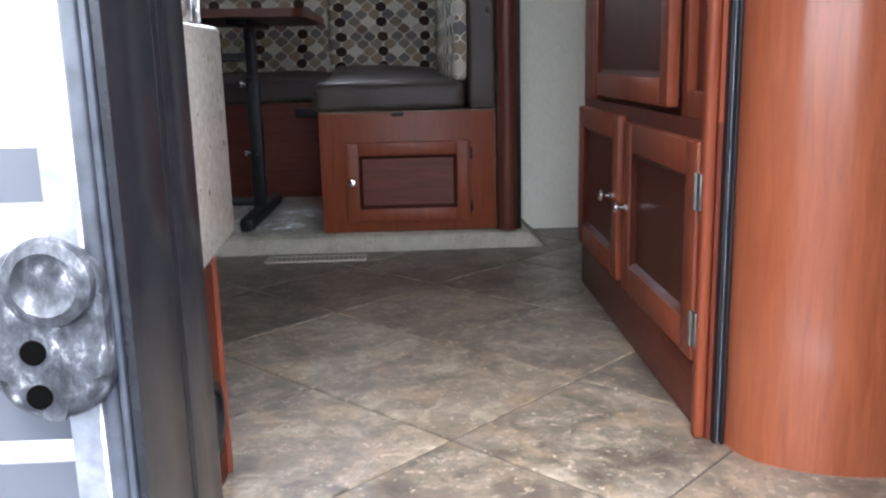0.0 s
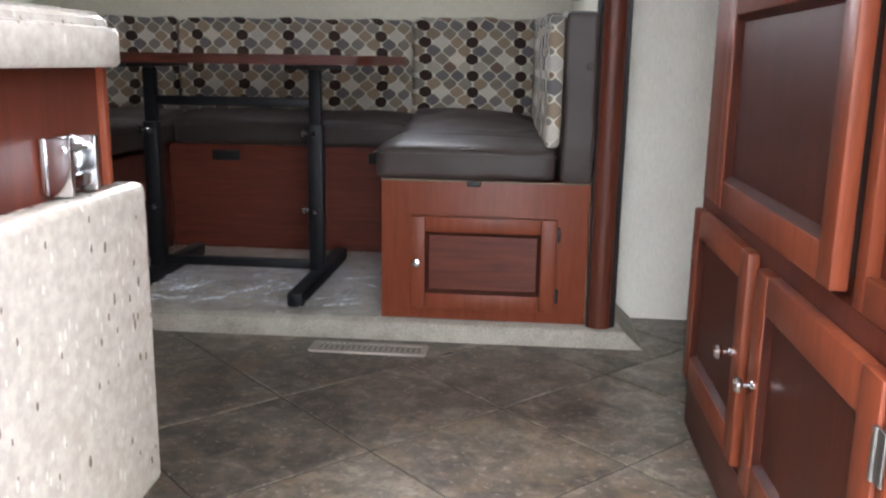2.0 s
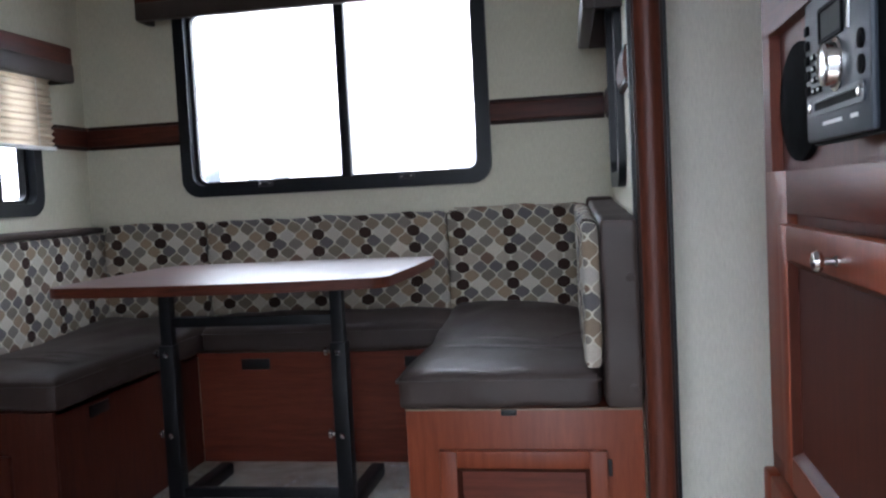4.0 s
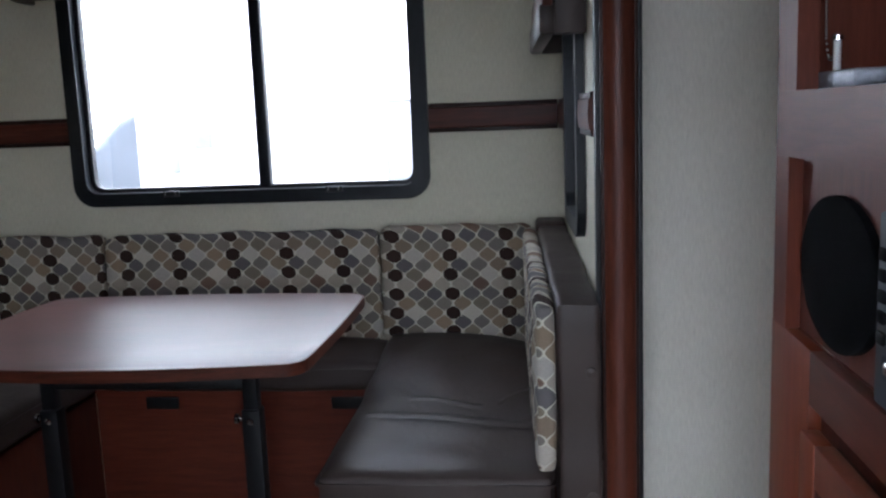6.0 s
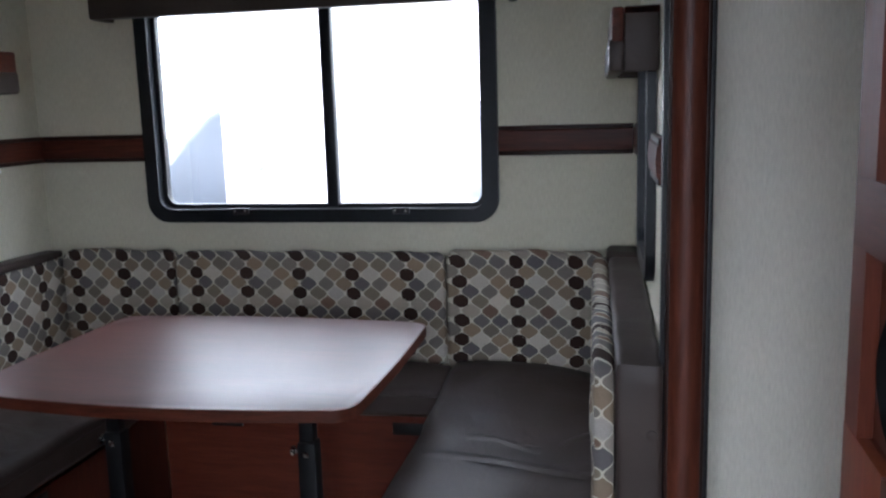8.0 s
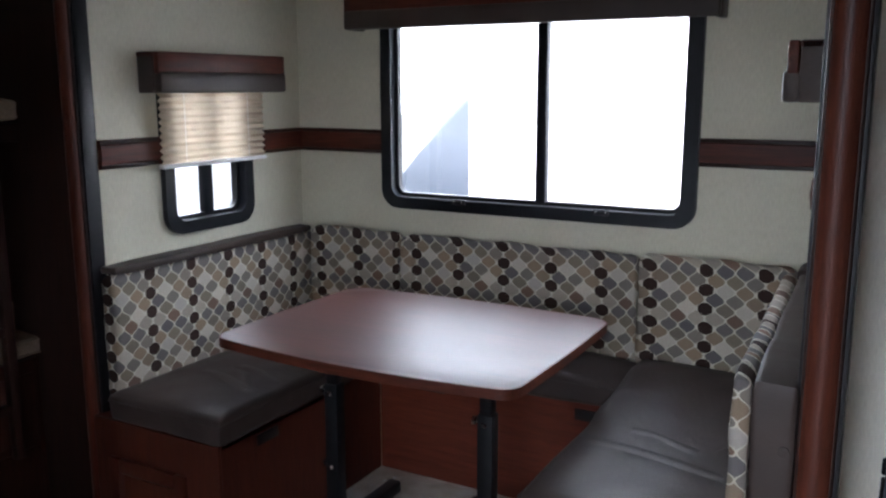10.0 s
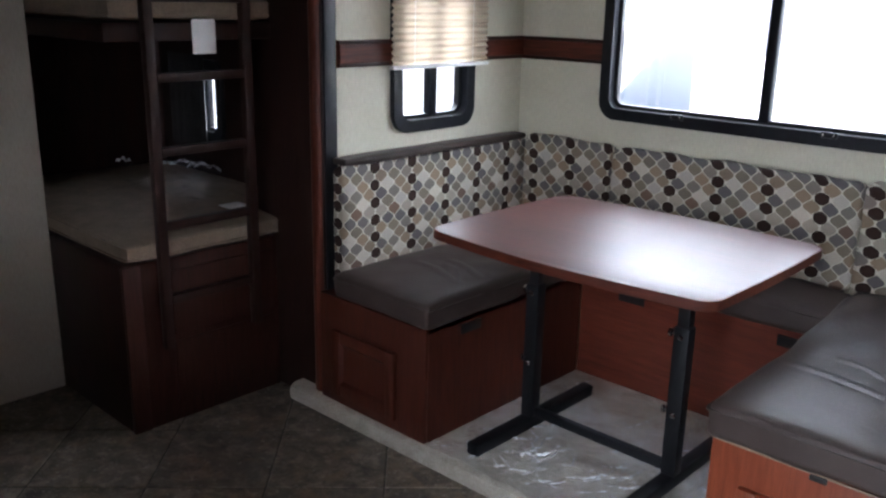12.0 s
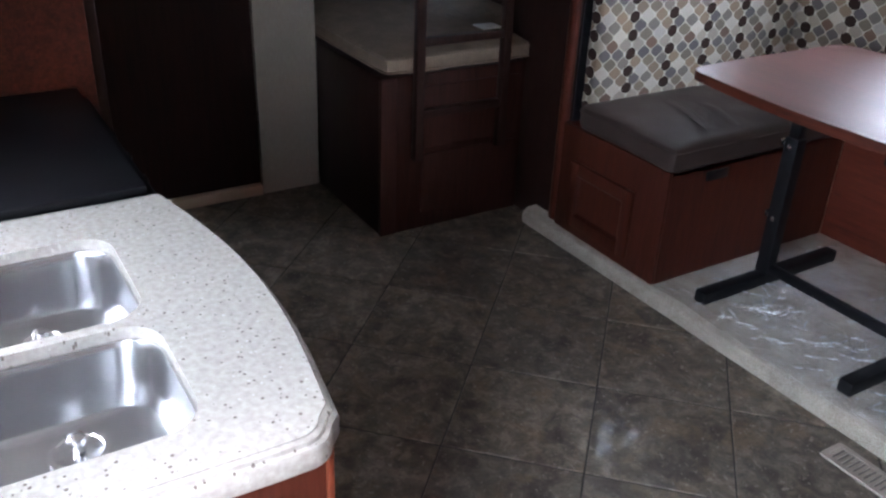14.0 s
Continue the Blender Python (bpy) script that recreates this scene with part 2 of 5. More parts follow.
def ogee_fabric(name, s0, z0):
    """Woven ogee lattice: wavy cream lines, a dark column every third cell, and grey, tan, olive and pale cells between.
    s0, z0: where one dark cell lies, along the cushion (x + y) and up."""
    m, nt, b = material(name, 0.85, 0.0, 0.0, 0.2)
    tc = nt.nodes.new("ShaderNodeTexCoord")
    sep = nt.nodes.new("ShaderNodeSeparateXYZ")
    nt.links.new(tc.outputs["Object"], sep.inputs[0])
    warp = noise_tex(nt, coords(nt), 7, 2)
    along = calc(nt, "ADD", calc(nt, "ADD", sep.outputs[0], sep.outputs[1]), calc(nt, "MULTIPLY", calc(nt, "SUBTRACT", warp, 0.5), 0.02))
    u = calc(nt, "ADD", calc(nt, "DIVIDE", calc(nt, "SUBTRACT", along, s0), 0.062), 30.5)
    v = calc(nt, "ADD", calc(nt, "DIVIDE", calc(nt, "SUBTRACT", sep.outputs[2], z0), 0.0635), 30.0)
    vw = calc(nt, "SUBTRACT", v, calc(nt, "MULTIPLY", calc(nt, "SINE", calc(nt, "MULTIPLY", v, 4 * math.pi)), 0.052))
    a, c = calc(nt, "ADD", u, vw), calc(nt, "SUBTRACT", u, vw)
    da = calc(nt, "ABSOLUTE", calc(nt, "SUBTRACT", calc(nt, "FRACT", a), 0.5))
    dc = calc(nt, "ABSOLUTE", calc(nt, "SUBTRACT", calc(nt, "FRACT", c), 0.5))
    edge = calc(nt, "MAXIMUM", da, dc)
    ia, ic = calc(nt, "FLOOR", a), calc(nt, "FLOOR", c)
    col = calc(nt, "FLOORED_MODULO", calc(nt, "ADD", ia, ic), 6.0)
    row = calc(nt, "FLOORED_MODULO", calc(nt, "FLOOR", calc(nt, "MULTIPLY", calc(nt, "SUBTRACT", ia, ic), 0.5)), 3.0)
    step = calc(nt, "DIVIDE", calc(nt, "ADD", calc(nt, "ADD", calc(nt, "MULTIPLY", col, 3.0), row), 0.5), 18.0)
    dark, tan, pale, slate = (0.036, 0.02, 0.016), (0.27, 0.21, 0.15), (0.37, 0.335, 0.28), (0.15, 0.142, 0.142)
    white, olive, brown, grey = (0.5, 0.465, 0.41), (0.215, 0.185, 0.142), (0.18, 0.122, 0.092), (0.21, 0.19, 0.172)
    tones = [dark, dark, dark, tan, pale, slate, white, slate, olive, olive, brown, grey, tan, slate, white, grey, pale, tan]
    r = nt.nodes.new("ShaderNodeValToRGB")
    r.color_ramp.interpolation = "CONSTANT"
    el = r.color_ramp.elements
    while len(el) < 18:
        el.new(0.5)
    for k in range(18):
        el[k].position, el[k].color = k / 18, (*tones[k], 1)
    nt.links.new(step, r.inputs[0])
    comb = nt.nodes.new("ShaderNodeCombineXYZ")
    nt.links.new(ia, comb.inputs[0])
    nt.links.new(ic, comb.inputs[1])
    wn_ = nt.nodes.new("ShaderNodeTexWhiteNoise")
    nt.links.new(comb.outputs[0], wn_.inputs["Vector"])
    vary = ramp(nt, wn_.outputs["Value"], [(0.0, (0.78, 0.78, 0.8)), (0.5, (0.95, 0.93, 0.9)), (1.0, (1.08, 1.04, 0.98))])
    c0 = mix(nt, 1.0, r.outputs[0], vary, "MULTIPLY")
    is_dot = calc(nt, "LESS_THAN", col, 0.5)
    dot = calc(nt, "MULTIPLY", calc(nt, "SQRT", calc(nt, "ADD", calc(nt, "MULTIPLY", da, da), calc(nt, "MULTIPLY", dc, dc))), 0.84)
    shown = calc(nt, "ADD", calc(nt, "MULTIPLY", dot, is_dot), calc(nt, "MULTIPLY", edge, calc(nt, "SUBTRACT", 1.0, is_dot)))
    line = ramp(nt, shown, [(0.448, (0, 0, 0)), (0.47, (1, 1, 1))])
    c1 = mix(nt, line, c0, (0.6, 0.56, 0.455))
    weave = noise_tex(nt, coords(nt), 420, 2, 0.7)
    c2 = mix(nt, 0.8, c1, ramp(nt, weave, [(0.3, (0.72, 0.72, 0.72)), (0.7, (1.0, 1.0, 1.0))]), "MULTIPLY")
    nt.links.new(c2, b.inputs["Base Color"])
    bump(nt, b, calc(nt, "ADD", calc(nt, "MULTIPLY", weave, 0.5), noise_tex(nt, coords(nt), 12, 2)), 0.4, 0.003)
    return m


FABRIC_CORNER = ogee_fabric("ogee_fabric_corner", 3.012, 0.89)
FABRIC_LONG = ogee_fabric("ogee_fabric_long", 3.657, 0.898)
FABRIC_EAST = ogee_fabric("ogee_fabric_east", 4.017, 0.88)
FABRIC_WEST = ogee_fabric("ogee_fabric_west", 1.915, 0.86)
FABRIC_ARM = ogee_fabric("ogee_fabric_arm", 3.53, 0.87)


def glass_mat(name="window_glass", tint=(1, 1, 1), rough=0.0):
    m, nt, b = material(name, rough)
    b.inputs["Base Color"].default_value = (*tint, 1)
    b.inputs["Transmission Weight"].default_value = 1.0
    b.inputs["IOR"].default_value = 1.45
    return m


GLASS = glass_mat()


def film_mat():
    """Clear crinkled protective film."""
    m, nt, b = material("clear_plastic_film", 0.12)
    v = coords(nt)
    tr = nt.nodes.new("ShaderNodeBsdfTransparent")
    gl = node(nt, "ShaderNodeBsdfGlossy", Roughness=0.07)
    gl.inputs[0].default_value = (0.9, 0.9, 0.92, 1)
    mx = nt.nodes.new("ShaderNodeMixShader")
    lw = node(nt, "ShaderNodeLayerWeight", Blend=0.25)
    cr = noise_tex(nt, v, 11, 5, 0.6, 2.5)
    bp = node(nt, "ShaderNodeBump", Strength=1.0, Distance=0.04)
    nt.links.new(cr, bp.inputs["Height"])
    nt.links.new(bp.outputs[0], gl.inputs["Normal"])
    st = noise_tex(nt, coords(nt, (9, 30, 9)), 1.0, 4, 0.6, 1.8)
    streak = ramp(nt, st, [(0.6, (0, 0, 0)), (0.68, (1, 1, 1))])
    body = calc(nt, "ADD", calc(nt, "MULTIPLY", lw.outputs[0], 0.3), 0.04)
    nt.links.new(calc(nt, "ADD", body, calc(nt, "MULTIPLY", streak, 0.22)), mx.inputs[0])
    nt.links.new(tr.outputs[0], mx.inputs[1])
    nt.links.new(gl.outputs[0], mx.inputs[2])
    nt.links.new(mx.outputs[0], nt.nodes["Material Output"].inputs[0])
    return m


FILM = film_mat()


def shade_mat():
    """Pleated cloth that lets daylight glow through."""
    m, nt, b = material("pleated_shade_cloth", 0.9)
    f = noise_tex(nt, coords(nt), 200, 2)
    c = ramp(nt, f, [(0.3, (0.58, 0.48, 0.36)), (0.7, (0.7, 0.6, 0.46))])
    tl = nt.nodes.new("ShaderNodeBsdfTranslucent")
    df = nt.nodes.new("ShaderNodeBsdfDiffuse")
    mx = nt.nodes.new("ShaderNodeMixShader")
    mx.inputs[0].default_value = 0.45
    nt.links.new(c, tl.inputs[0])
    nt.links.new(c, df.inputs[0])
    nt.links.new(df.outputs[0], mx.inputs[1])
    nt.links.new(tl.outputs[0], mx.inputs[2])
    nt.links.new(mx.outputs[0], nt.nodes["Material Output"].inputs[0])
    return m


def fold_mat():
    """Creased film: half clear, half white gloss that paints in its glints."""
    m, nt, b = material("creased_film_glints", 0.15)
    tr = nt.nodes.new("ShaderNodeBsdfTransparent")
    b.inputs["Base Color"].default_value = (0.85, 0.86, 0.88, 1)
    b.inputs["Roughness"].default_value = 0.2
    mx = nt.nodes.new("ShaderNodeMixShader")
    f = noise_tex(nt, coords(nt), 45, 3, 0.7)
    nt.links.new(ramp(nt, f, [(0.38, (0.02, 0.02, 0.02)), (0.62, (0.75, 0.75, 0.75))]), mx.inputs[0])
    nt.links.new(tr.outputs[0], mx.inputs[1])
    nt.links.new(b.outputs[0], mx.inputs[2])
    nt.links.new(mx.outputs[0], nt.nodes["Material Output"].inputs[0])
    return m


FOLD = fold_mat()
SHADE = shade_mat()
STEEL = plain("brushed_sink_steel", (0.62, 0.62, 0.63), 0.24, 1.0, 0.05, 90, 0.06)


# ---- building helpers ----
def thing(name, at, label="", category="", group="", kind=""):
    e = new(name)
    e.empty_display_size = 0.1
    e.location = at
    return tagged(e, label, category, group, kind)


def finish(bm, name, mat, smooth=True):
    me = bpy.data.meshes.new(name)
    bmesh.ops.recalc_face_normals(bm, faces=bm.faces)
    bm.to_mesh(me)
    bm.free()
    for m in (mat if isinstance(mat, (list, tuple)) else [mat]):
        me.materials.append(m)
    if smooth and len(me.polygons):
        me.polygons.foreach_set("use_smooth", [True] * len(me.polygons))
        me.set_sharp_from_angle(angle=radians(38))
    return me


def part(name, bm, mat, parent=None, label=""):
    """One mesh object in world places, under a thing or a part."""
    ob = new(name, finish(bm, name, mat))
    if parent is not None:
        ob.parent = parent
        if parent.parent is None:
            ob.matrix_parent_inverse = Matrix.Translation(-parent.location)
    return tagged(ob, label)


def solid(name, bm, mat, label, category="", kind="", group=""):
    """A thing that is one mesh."""
    return tagged(new(name, finish(bm, name, mat)), label, category, group, kind)


def box(bm, x0, x1, y0, y1, z0, z1, bevel=0.0, seg=2):
    lo, hi = (min(x0, x1), min(y0, y1), min(z0, z1)), (max(x0, x1), max(y0, y1), max(z0, z1))
    vs = [bm.verts.new((hi[0] if i & 1 else lo[0], hi[1] if i & 2 else lo[1], hi[2] if i & 4 else lo[2])) for i in range(8)]
    fs = [bm.faces.new([vs[i] for i in f]) for f in ((0, 2, 3, 1), (4, 5, 7, 6), (0, 1, 5, 4), (2, 6, 7, 3), (0, 4, 6, 2), (1, 3, 7, 5))]
    if bevel:
        es = list({e for f in fs for e in f.edges})
        bmesh.ops.bevel(bm, geom=es, offset=bevel, segments=seg, affect="EDGES", profile=0.5)
    return bm


def boxes(*specs, bevel=0.0):
    bm = bmesh.new()
    for s in specs:
        box(bm, *s, bevel=bevel)
    return bm


def one(*spec, bevel=0.0, seg=2):
    return box(bmesh.new(), *spec, bevel=bevel, seg=seg)


def prism(bm, pts, lo, hi, axis="z", bevel=0.0, seg=2):
    """An outline of pairs pushed along an axis: z (x, y), y (x, z) or x (y, z)."""
    put = {"z": lambda p, k: (p[0], p[1], k), "y": lambda p, k: (p[0], k, p[1]), "x": lambda p, k: (k, p[0], p[1])}[axis]
    a = [bm.verts.new(put(p, lo)) for p in pts]
    c = [bm.verts.new(put(p, hi)) for p in pts]
    n = len(pts)
    caps = [bm.faces.new(a), bm.faces.new(c[::-1])]
    for i in range(n):
        bm.faces.new((a[i], c[i], c[(i + 1) % n], a[(i + 1) % n]))
    if bevel:
        bmesh.ops.bevel(bm, geom=[e for f in caps for e in f.edges], offset=bevel, segments=seg, affect="EDGES", profile=0.5)
    return bm


def ring(bm, outer, inner, lo, hi, axis="z"):
    """A frame between two outlines with the same number of points."""
    put = {"z": lambda p, k: (p[0], p[1], k), "y": lambda p, k: (p[0], k, p[1]), "x": lambda p, k: (k, p[0], p[1])}[axis]
    loops = [[bm.verts.new(put(p, k)) for p in o] for o, k in ((outer, lo), (outer, hi), (inner, hi), (inner, lo))]
    n = len(outer)
    for j in range(4):
        p, q = loops[j], loops[(j + 1) % 4]
        for i in range(n):
            bm.faces.new((p[i], p[(i + 1) % n], q[(i + 1) % n], q[i]))
    return bm


def rounded(x0, x1, y0, y1, r, k=6):
    pts = []
    for cx, cy, a0 in ((x1 - r, y1 - r, 0), (x0 + r, y1 - r, 90), (x0 + r, y0 + r, 180), (x1 - r, y0 + r, 270)):
        pts += [(cx + r * math.cos(radians(a0 + 90 * i / k)), cy + r * math.sin(radians(a0 + 90 * i / k))) for i in range(k + 1)]
    return pts


def rod(bm, p, q, r, n=12, r2=None):
    p, q = Vector(p), Vector(q)
    d = (q - p).normalized()
    s = d.orthogonal().normalized()
    t = d.cross(s)
    r2 = r if r2 is None else r2
    a = [bm.verts.new(p + r * (s * math.cos(2 * math.pi * i / n) + t * math.sin(2 * math.pi * i / n))) for i in range(n)]
    c = [bm.verts.new(q + r2 * (s * math.cos(2 * math.pi * i / n) + t * math.sin(2 * math.pi * i / n))) for i in range(n)]
    bm.faces.new(a[::-1])
    bm.faces.new(c)
    for i in range(n):
        bm.faces.new((a[i], a[(i + 1) % n], c[(i + 1) % n], c[i]))
    return bm


def lathe(bm, base, way, profile, n=16):
    """Rings of (distance along, radius) round a line."""
    base, d = Vector(base), Vector(way).normalized()
    s = d.orthogonal().normalized()
    t = d.cross(s)
    rows = [[bm.verts.new(base + d * h + r * (s * math.cos(2 * math.pi * i / n) + t * math.sin(2 * math.pi * i / n))) for i in range(n)] for h, r in profile]
    for a, c in zip(rows, rows[1:]):
        for i in range(n):
            bm.faces.new((a[i], a[(i + 1) % n], c[(i + 1) % n], c[i]))
    bm.faces.new(rows[0][::-1])
    bm.faces.new(rows[-1])
    return bm


def soften(bm, amount, scale, seed=0.0):
    """Small unevenness on upholstery."""
    for v in bm.verts:
        n = noise.noise_vector(v.co * scale + Vector((seed, seed, seed)))
        v.co += n * amount
    return bm


def cushion(x0, x1, y0, y1, z0, z1, r=0.025, cuts=10, puff=0.0, wobble=0.004, seed=0.0):
    """A padded block with rolled edges and slightly uneven faces."""
    bm = one(x0, x1, y0, y1, z0, z1)
    bmesh.ops.subdivide_edges(bm, edges=bm.edges[:], cuts=cuts, use_grid_fill=True)
    lo, hi = Vector((x0, y0, z0)), Vector((x1, y1, z1))
    for v in bm.verts:
        inner = Vector([min(max(v.co[i], lo[i] + r), hi[i] - r) for i in range(3)])
        d = v.co - inner
        if d.length > 1e-6:
            over = max(abs(d[i]) for i in range(3))
            v.co = inner + d.normalized() * min(d.length, r) if sum(abs(d[i]) > 1e-5 for i in range(3)) > 1 else inner + d.normalized() * over
        if puff:
            fx = 1 - abs(2 * (v.co.x - x0) / (x1 - x0) - 1) ** 3
            fy = 1 - abs(2 * (v.co.y - y0) / (y1 - y0) - 1) ** 3
            fz = (v.co.z - z0) / (z1 - z0)
            v.co.z += puff * fx * fy * max(0, fz)
    return soften(bm, wobble, 9.0, seed)


# ---- setting ----
XL, XR, YB = -1.53, 0.60, 4.10        # inner faces of the slide-out
CEIL_Z = 2.05
SLIDE_Z = 1.95

floor_bm = one(-3.2, 2.6, 0.72, 3.35, -0.05, -0.003)
floor = solid("floor", floor_bm, GROUT, "stone-look vinyl tile floor laid diagonally, with fine joints", "floor", "structure")

# slide-out floor with its rolled carpet edge
cp = bmesh.new()
prism(cp, [(2.958, 0.0), (2.953, 0.03), (2.96, 0.052), (2.978, 0.063), (3.05, 0.066), (4.10, 0.066), (4.10, 0.0)], -1.70, 0.745, "x")
for v in cp.verts:
    if v.co.x > 0.7:
        v.co.x += 0.02 - 0.07 * v.co.z / 0.066
        v.co.y += 0.03 if v.co.y < 3.0 else 0.0
solid("slide_floor_carpet", cp, CARPET, "beige carpet on the raised floor of the slide-out", "carpet", "structure")


def wall_with_hole(axis, k0, k1, a0, a1, z0, z1, h0, h1, hz0, hz1):
    """A wall slab with one rectangular opening."""
    bm = bmesh.new()
    for (p0, p1, q0, q1) in ((a0, h0, z0, z1), (h1, a1, z0, z1), (h0, h1, z0, hz0), (h0, h1, hz1, z1)):
        if axis == "y":
            box(bm, p0, p1, k0, k1, q0, q1)
        else:
            box(bm, k0, k1, p0, p1, q0, q1)
    return bm


BW = (-1.112, 0.124, 1.062, 1.84)      # big window, outer frame: x0, x1, z0, z1
SW = (3.325, 3.775, 1.02, 1.62)       # end windows, outer frame: y0, y1, z0, z1
solid("wall_north", wall_with_hole("y", YB, YB + 0.05, XL - 0.04, XR + 0.04, -0.05, SLIDE_Z, BW[0] + 0.02, BW[1] - 0.02, BW[2] + 0.02, BW[3] - 0.02), WALL, "cream fibre-patterned wall behind the dinette", "wall", "structure")
solid("wall_slide_west", wall_with_hole("x", XL - 0.04, XL, 3.06, YB, -0.05, SLIDE_Z, SW[0] + 0.02, SW[1] - 0.02, SW[2] + 0.02, SW[3] - 0.02), WALL, "cream end wall of the slide-out with a small window", "wall", "structure")
east_wall = solid("wall_slide_east", wall_with_hole("x", XR, XR + 0.04, 3.055, YB, -0.05, SLIDE_Z, SW[0] + 0.02, SW[1] - 0.02, SW[2] + 0.02, SW[3] - 0.02), WALL, "cream end wall of the slide-out with a small window", "wall", "structure")
solid("ceiling_slide", one(XL - 0.04, XR + 0.04, 3.0, YB + 0.05, SLIDE_Z, SLIDE_Z + 0.05), CEIL, "pale ceiling of the slide-out", "ceiling", "structure")
solid("ceiling", one(-3.2, 2.6, 0.72, 3.40, CEIL_Z, CEIL_Z + 0.05), CEIL, "pale vinyl ceiling", "ceiling", "structure")
solid("wall_header", one(XL - 0.45, XR + 0.04, 2.99, 3.03, SLIDE_Z + 0.002, CEIL_Z), W_DARK, "dark wood header over the slide-out", "wall", "structure")
solid("wall_pale", one(XR + 0.042, 2.6, 3.33, 3.40, -0.05, CEIL_Z), WALL_PALE, "pale grey wall beside the slide-out", "wall", "structure")
solid("wall_rear_side", wall_with_hole("y", 3.33, 3.40, -3.2, XL - 0.042, -0.05, CEIL_Z, -3.0, -2.66, 0.86, 1.2), W_DARK, "dark wall behind the bunks", "wall", "structure")
solid("wall_west", one(-3.25, -3.2, 0.72, 3.40, -0.05, CEIL_Z), W_DARK, "dark wall at the rear end", "wall", "structure")
solid("wall_east", one(2.6, 2.65, 0.72, 3.40, -0.05, CEIL_Z), WALL_PALE, "pale wall at the front end", "wall", "structure")
# door wall, with the door opening
DX0, DX1 = 0.117, 0.86
KW = (-0.80, 0.02, 0.95, 1.36)      # unseen window over the sink, added to light the counter
dw = wall_with_hole("y", 0.66, 0.75, 0.06, 2.6, -0.3, CEIL_Z, DX0, DX1, -0.0, 1.93)
for q in ((-3.2, KW[0], -0.3, CEIL_Z), (KW[1], 0.06, -0.3, CEIL_Z), (KW[0], KW[1], -0.3, KW[2]), (KW[0], KW[1], KW[3], CEIL_Z)):
    box(dw, q[0], q[1], 0.66, 0.75, q[2], q[3])
solid("wall_south", dw, WHITE, "white fibreglass side wall with the entry door opening", "wall", "structure")
solid("wall_south_lining", boxes((-3.2, KW[0], 0.753, 0.765, 0.0, CEIL_Z), (KW[1], DX0, 0.753, 0.765, 0.0, CEIL_Z), (KW[0], KW[1], 0.753, 0.765, 0.0, KW[2]), (KW[0], KW[1], 0.753, 0.765, KW[3], CEIL_Z), (DX1, 2.6, 0.753, 0.765, 0.0, CEIL_Z)), WALL_PALE, "pale inner lining of the door wall", "wall", "structure")
# bathroom wall
solid("wall_bath", boxes((-2.46, -2.412, 2.13, 2.385, 0.0, CEIL_Z), (-2.46, -2.412, 0.77, 1.42, 0.0, CEIL_Z), (-2.46, -2.412, 1.42, 2.13, 1.98, CEIL_Z)), WALL_TAUPE, "narrow taupe wall panel beside the bunks", "wall", "structure")
# ground outside
solid("ground", one(-76, 76, -76, 76, -0.95, -0.75), ASPHALT, "grey gravel yard", "ground", "structure")

# ---- windows ----
def window(name, axis, wall, out, a0, a1, z0, z1, label, latches=()):
    """A black rounded window frame in a wall, two panes and a middle bar. out: +1 or -1, the way outdoors."""
    at = ((a0 + a1) / 2, wall, z0) if axis == "y" else (wall, (a0 + a1) / 2, z0)
    w = thing(name, at, label, "window", kind="structure")
    ax = axis
    d0, d1 = wall - out * 0.022, wall + out * 0.055
    part("window_frame", ring(bmesh.new(), rounded(a0, a1, z0, z1, 0.075, 8), rounded(a0 + 0.045, a1 - 0.045, z0 + 0.045, z1 - 0.045, 0.045, 8), d0, d1, ax), WFRAME, w)
    part("inner_bead", ring(bmesh.new(), rounded(a0 + 0.046, a1 - 0.046, z0 + 0.046, z1 - 0.046, 0.044, 8), rounded(a0 + 0.06, a1 - 0.06, z0 + 0.06, z1 - 0.06, 0.035, 8), wall + out * 0.012, wall + out * 0.04, ax), PLASTIC, w)
    mid = (a0 + a1) / 2 + (0.051 if latches else 0.01)
    bar = (mid - 0.02, mid + 0.02, wall + out * 0.004, wall + out * 0.042, z0 + 0.05, z1 - 0.05)
    bm = bmesh.new()
    if ax == "y":
        box(bm, *bar, bevel=0.004)
    else:
        box(bm, bar[2], bar[3], bar[0], bar[1], bar[4], bar[5], bevel=0.004)
    part("mullion", bm, WFRAME, w)
    for p0, p1 in ((a0 + 0.055, mid - 0.015), (mid + 0.015, a1 - 0.055)):
        g = (p0, p1, wall + out * 0.022, wall + out * 0.026, z0 + 0.055, z1 - 0.055)
        bm = one(*g) if ax == "y" else one(g[2], g[3], g[0], g[1], g[4], g[5])
        part("pane", bm, GLASS, w).visible_shadow = False
    if latches:
        for c in latches:
            part("latch", one(c - 0.03, c + 0.03, wall - 0.03, wall - 0.018, z0 + 0.03, z0 + 0.05, bevel=0.004), PLASTIC, w)
            bm = bmesh.new()
            for dx in (-0.018, 0.018):
                lathe(bm, (c + dx, wall - 0.028, z0 + 0.04), (0, -1, 0), [(0, 0.004), (0.004, 0.004), (0.006, 0.002)], 8)
            part("screw", bm, CHROME, w)
    return w


window("window_1", "y", YB, 1, *BW, "large black-framed sliding window over the dinette", (-0.765, -0.2))
window("window_2", "x", XL, -1, *SW, "small black-framed sliding window in the end wall")
# out of view; added so daylight reaches the sink counter
window("window_4", "y", 0.765, -1, -0.81, 0.03, 0.94, 1.37, "unseen black-framed window added over the sink to light the counter")
east_window = window("window_3", "x", XR, 1, *SW, "small black-framed sliding window beside the bench arm")


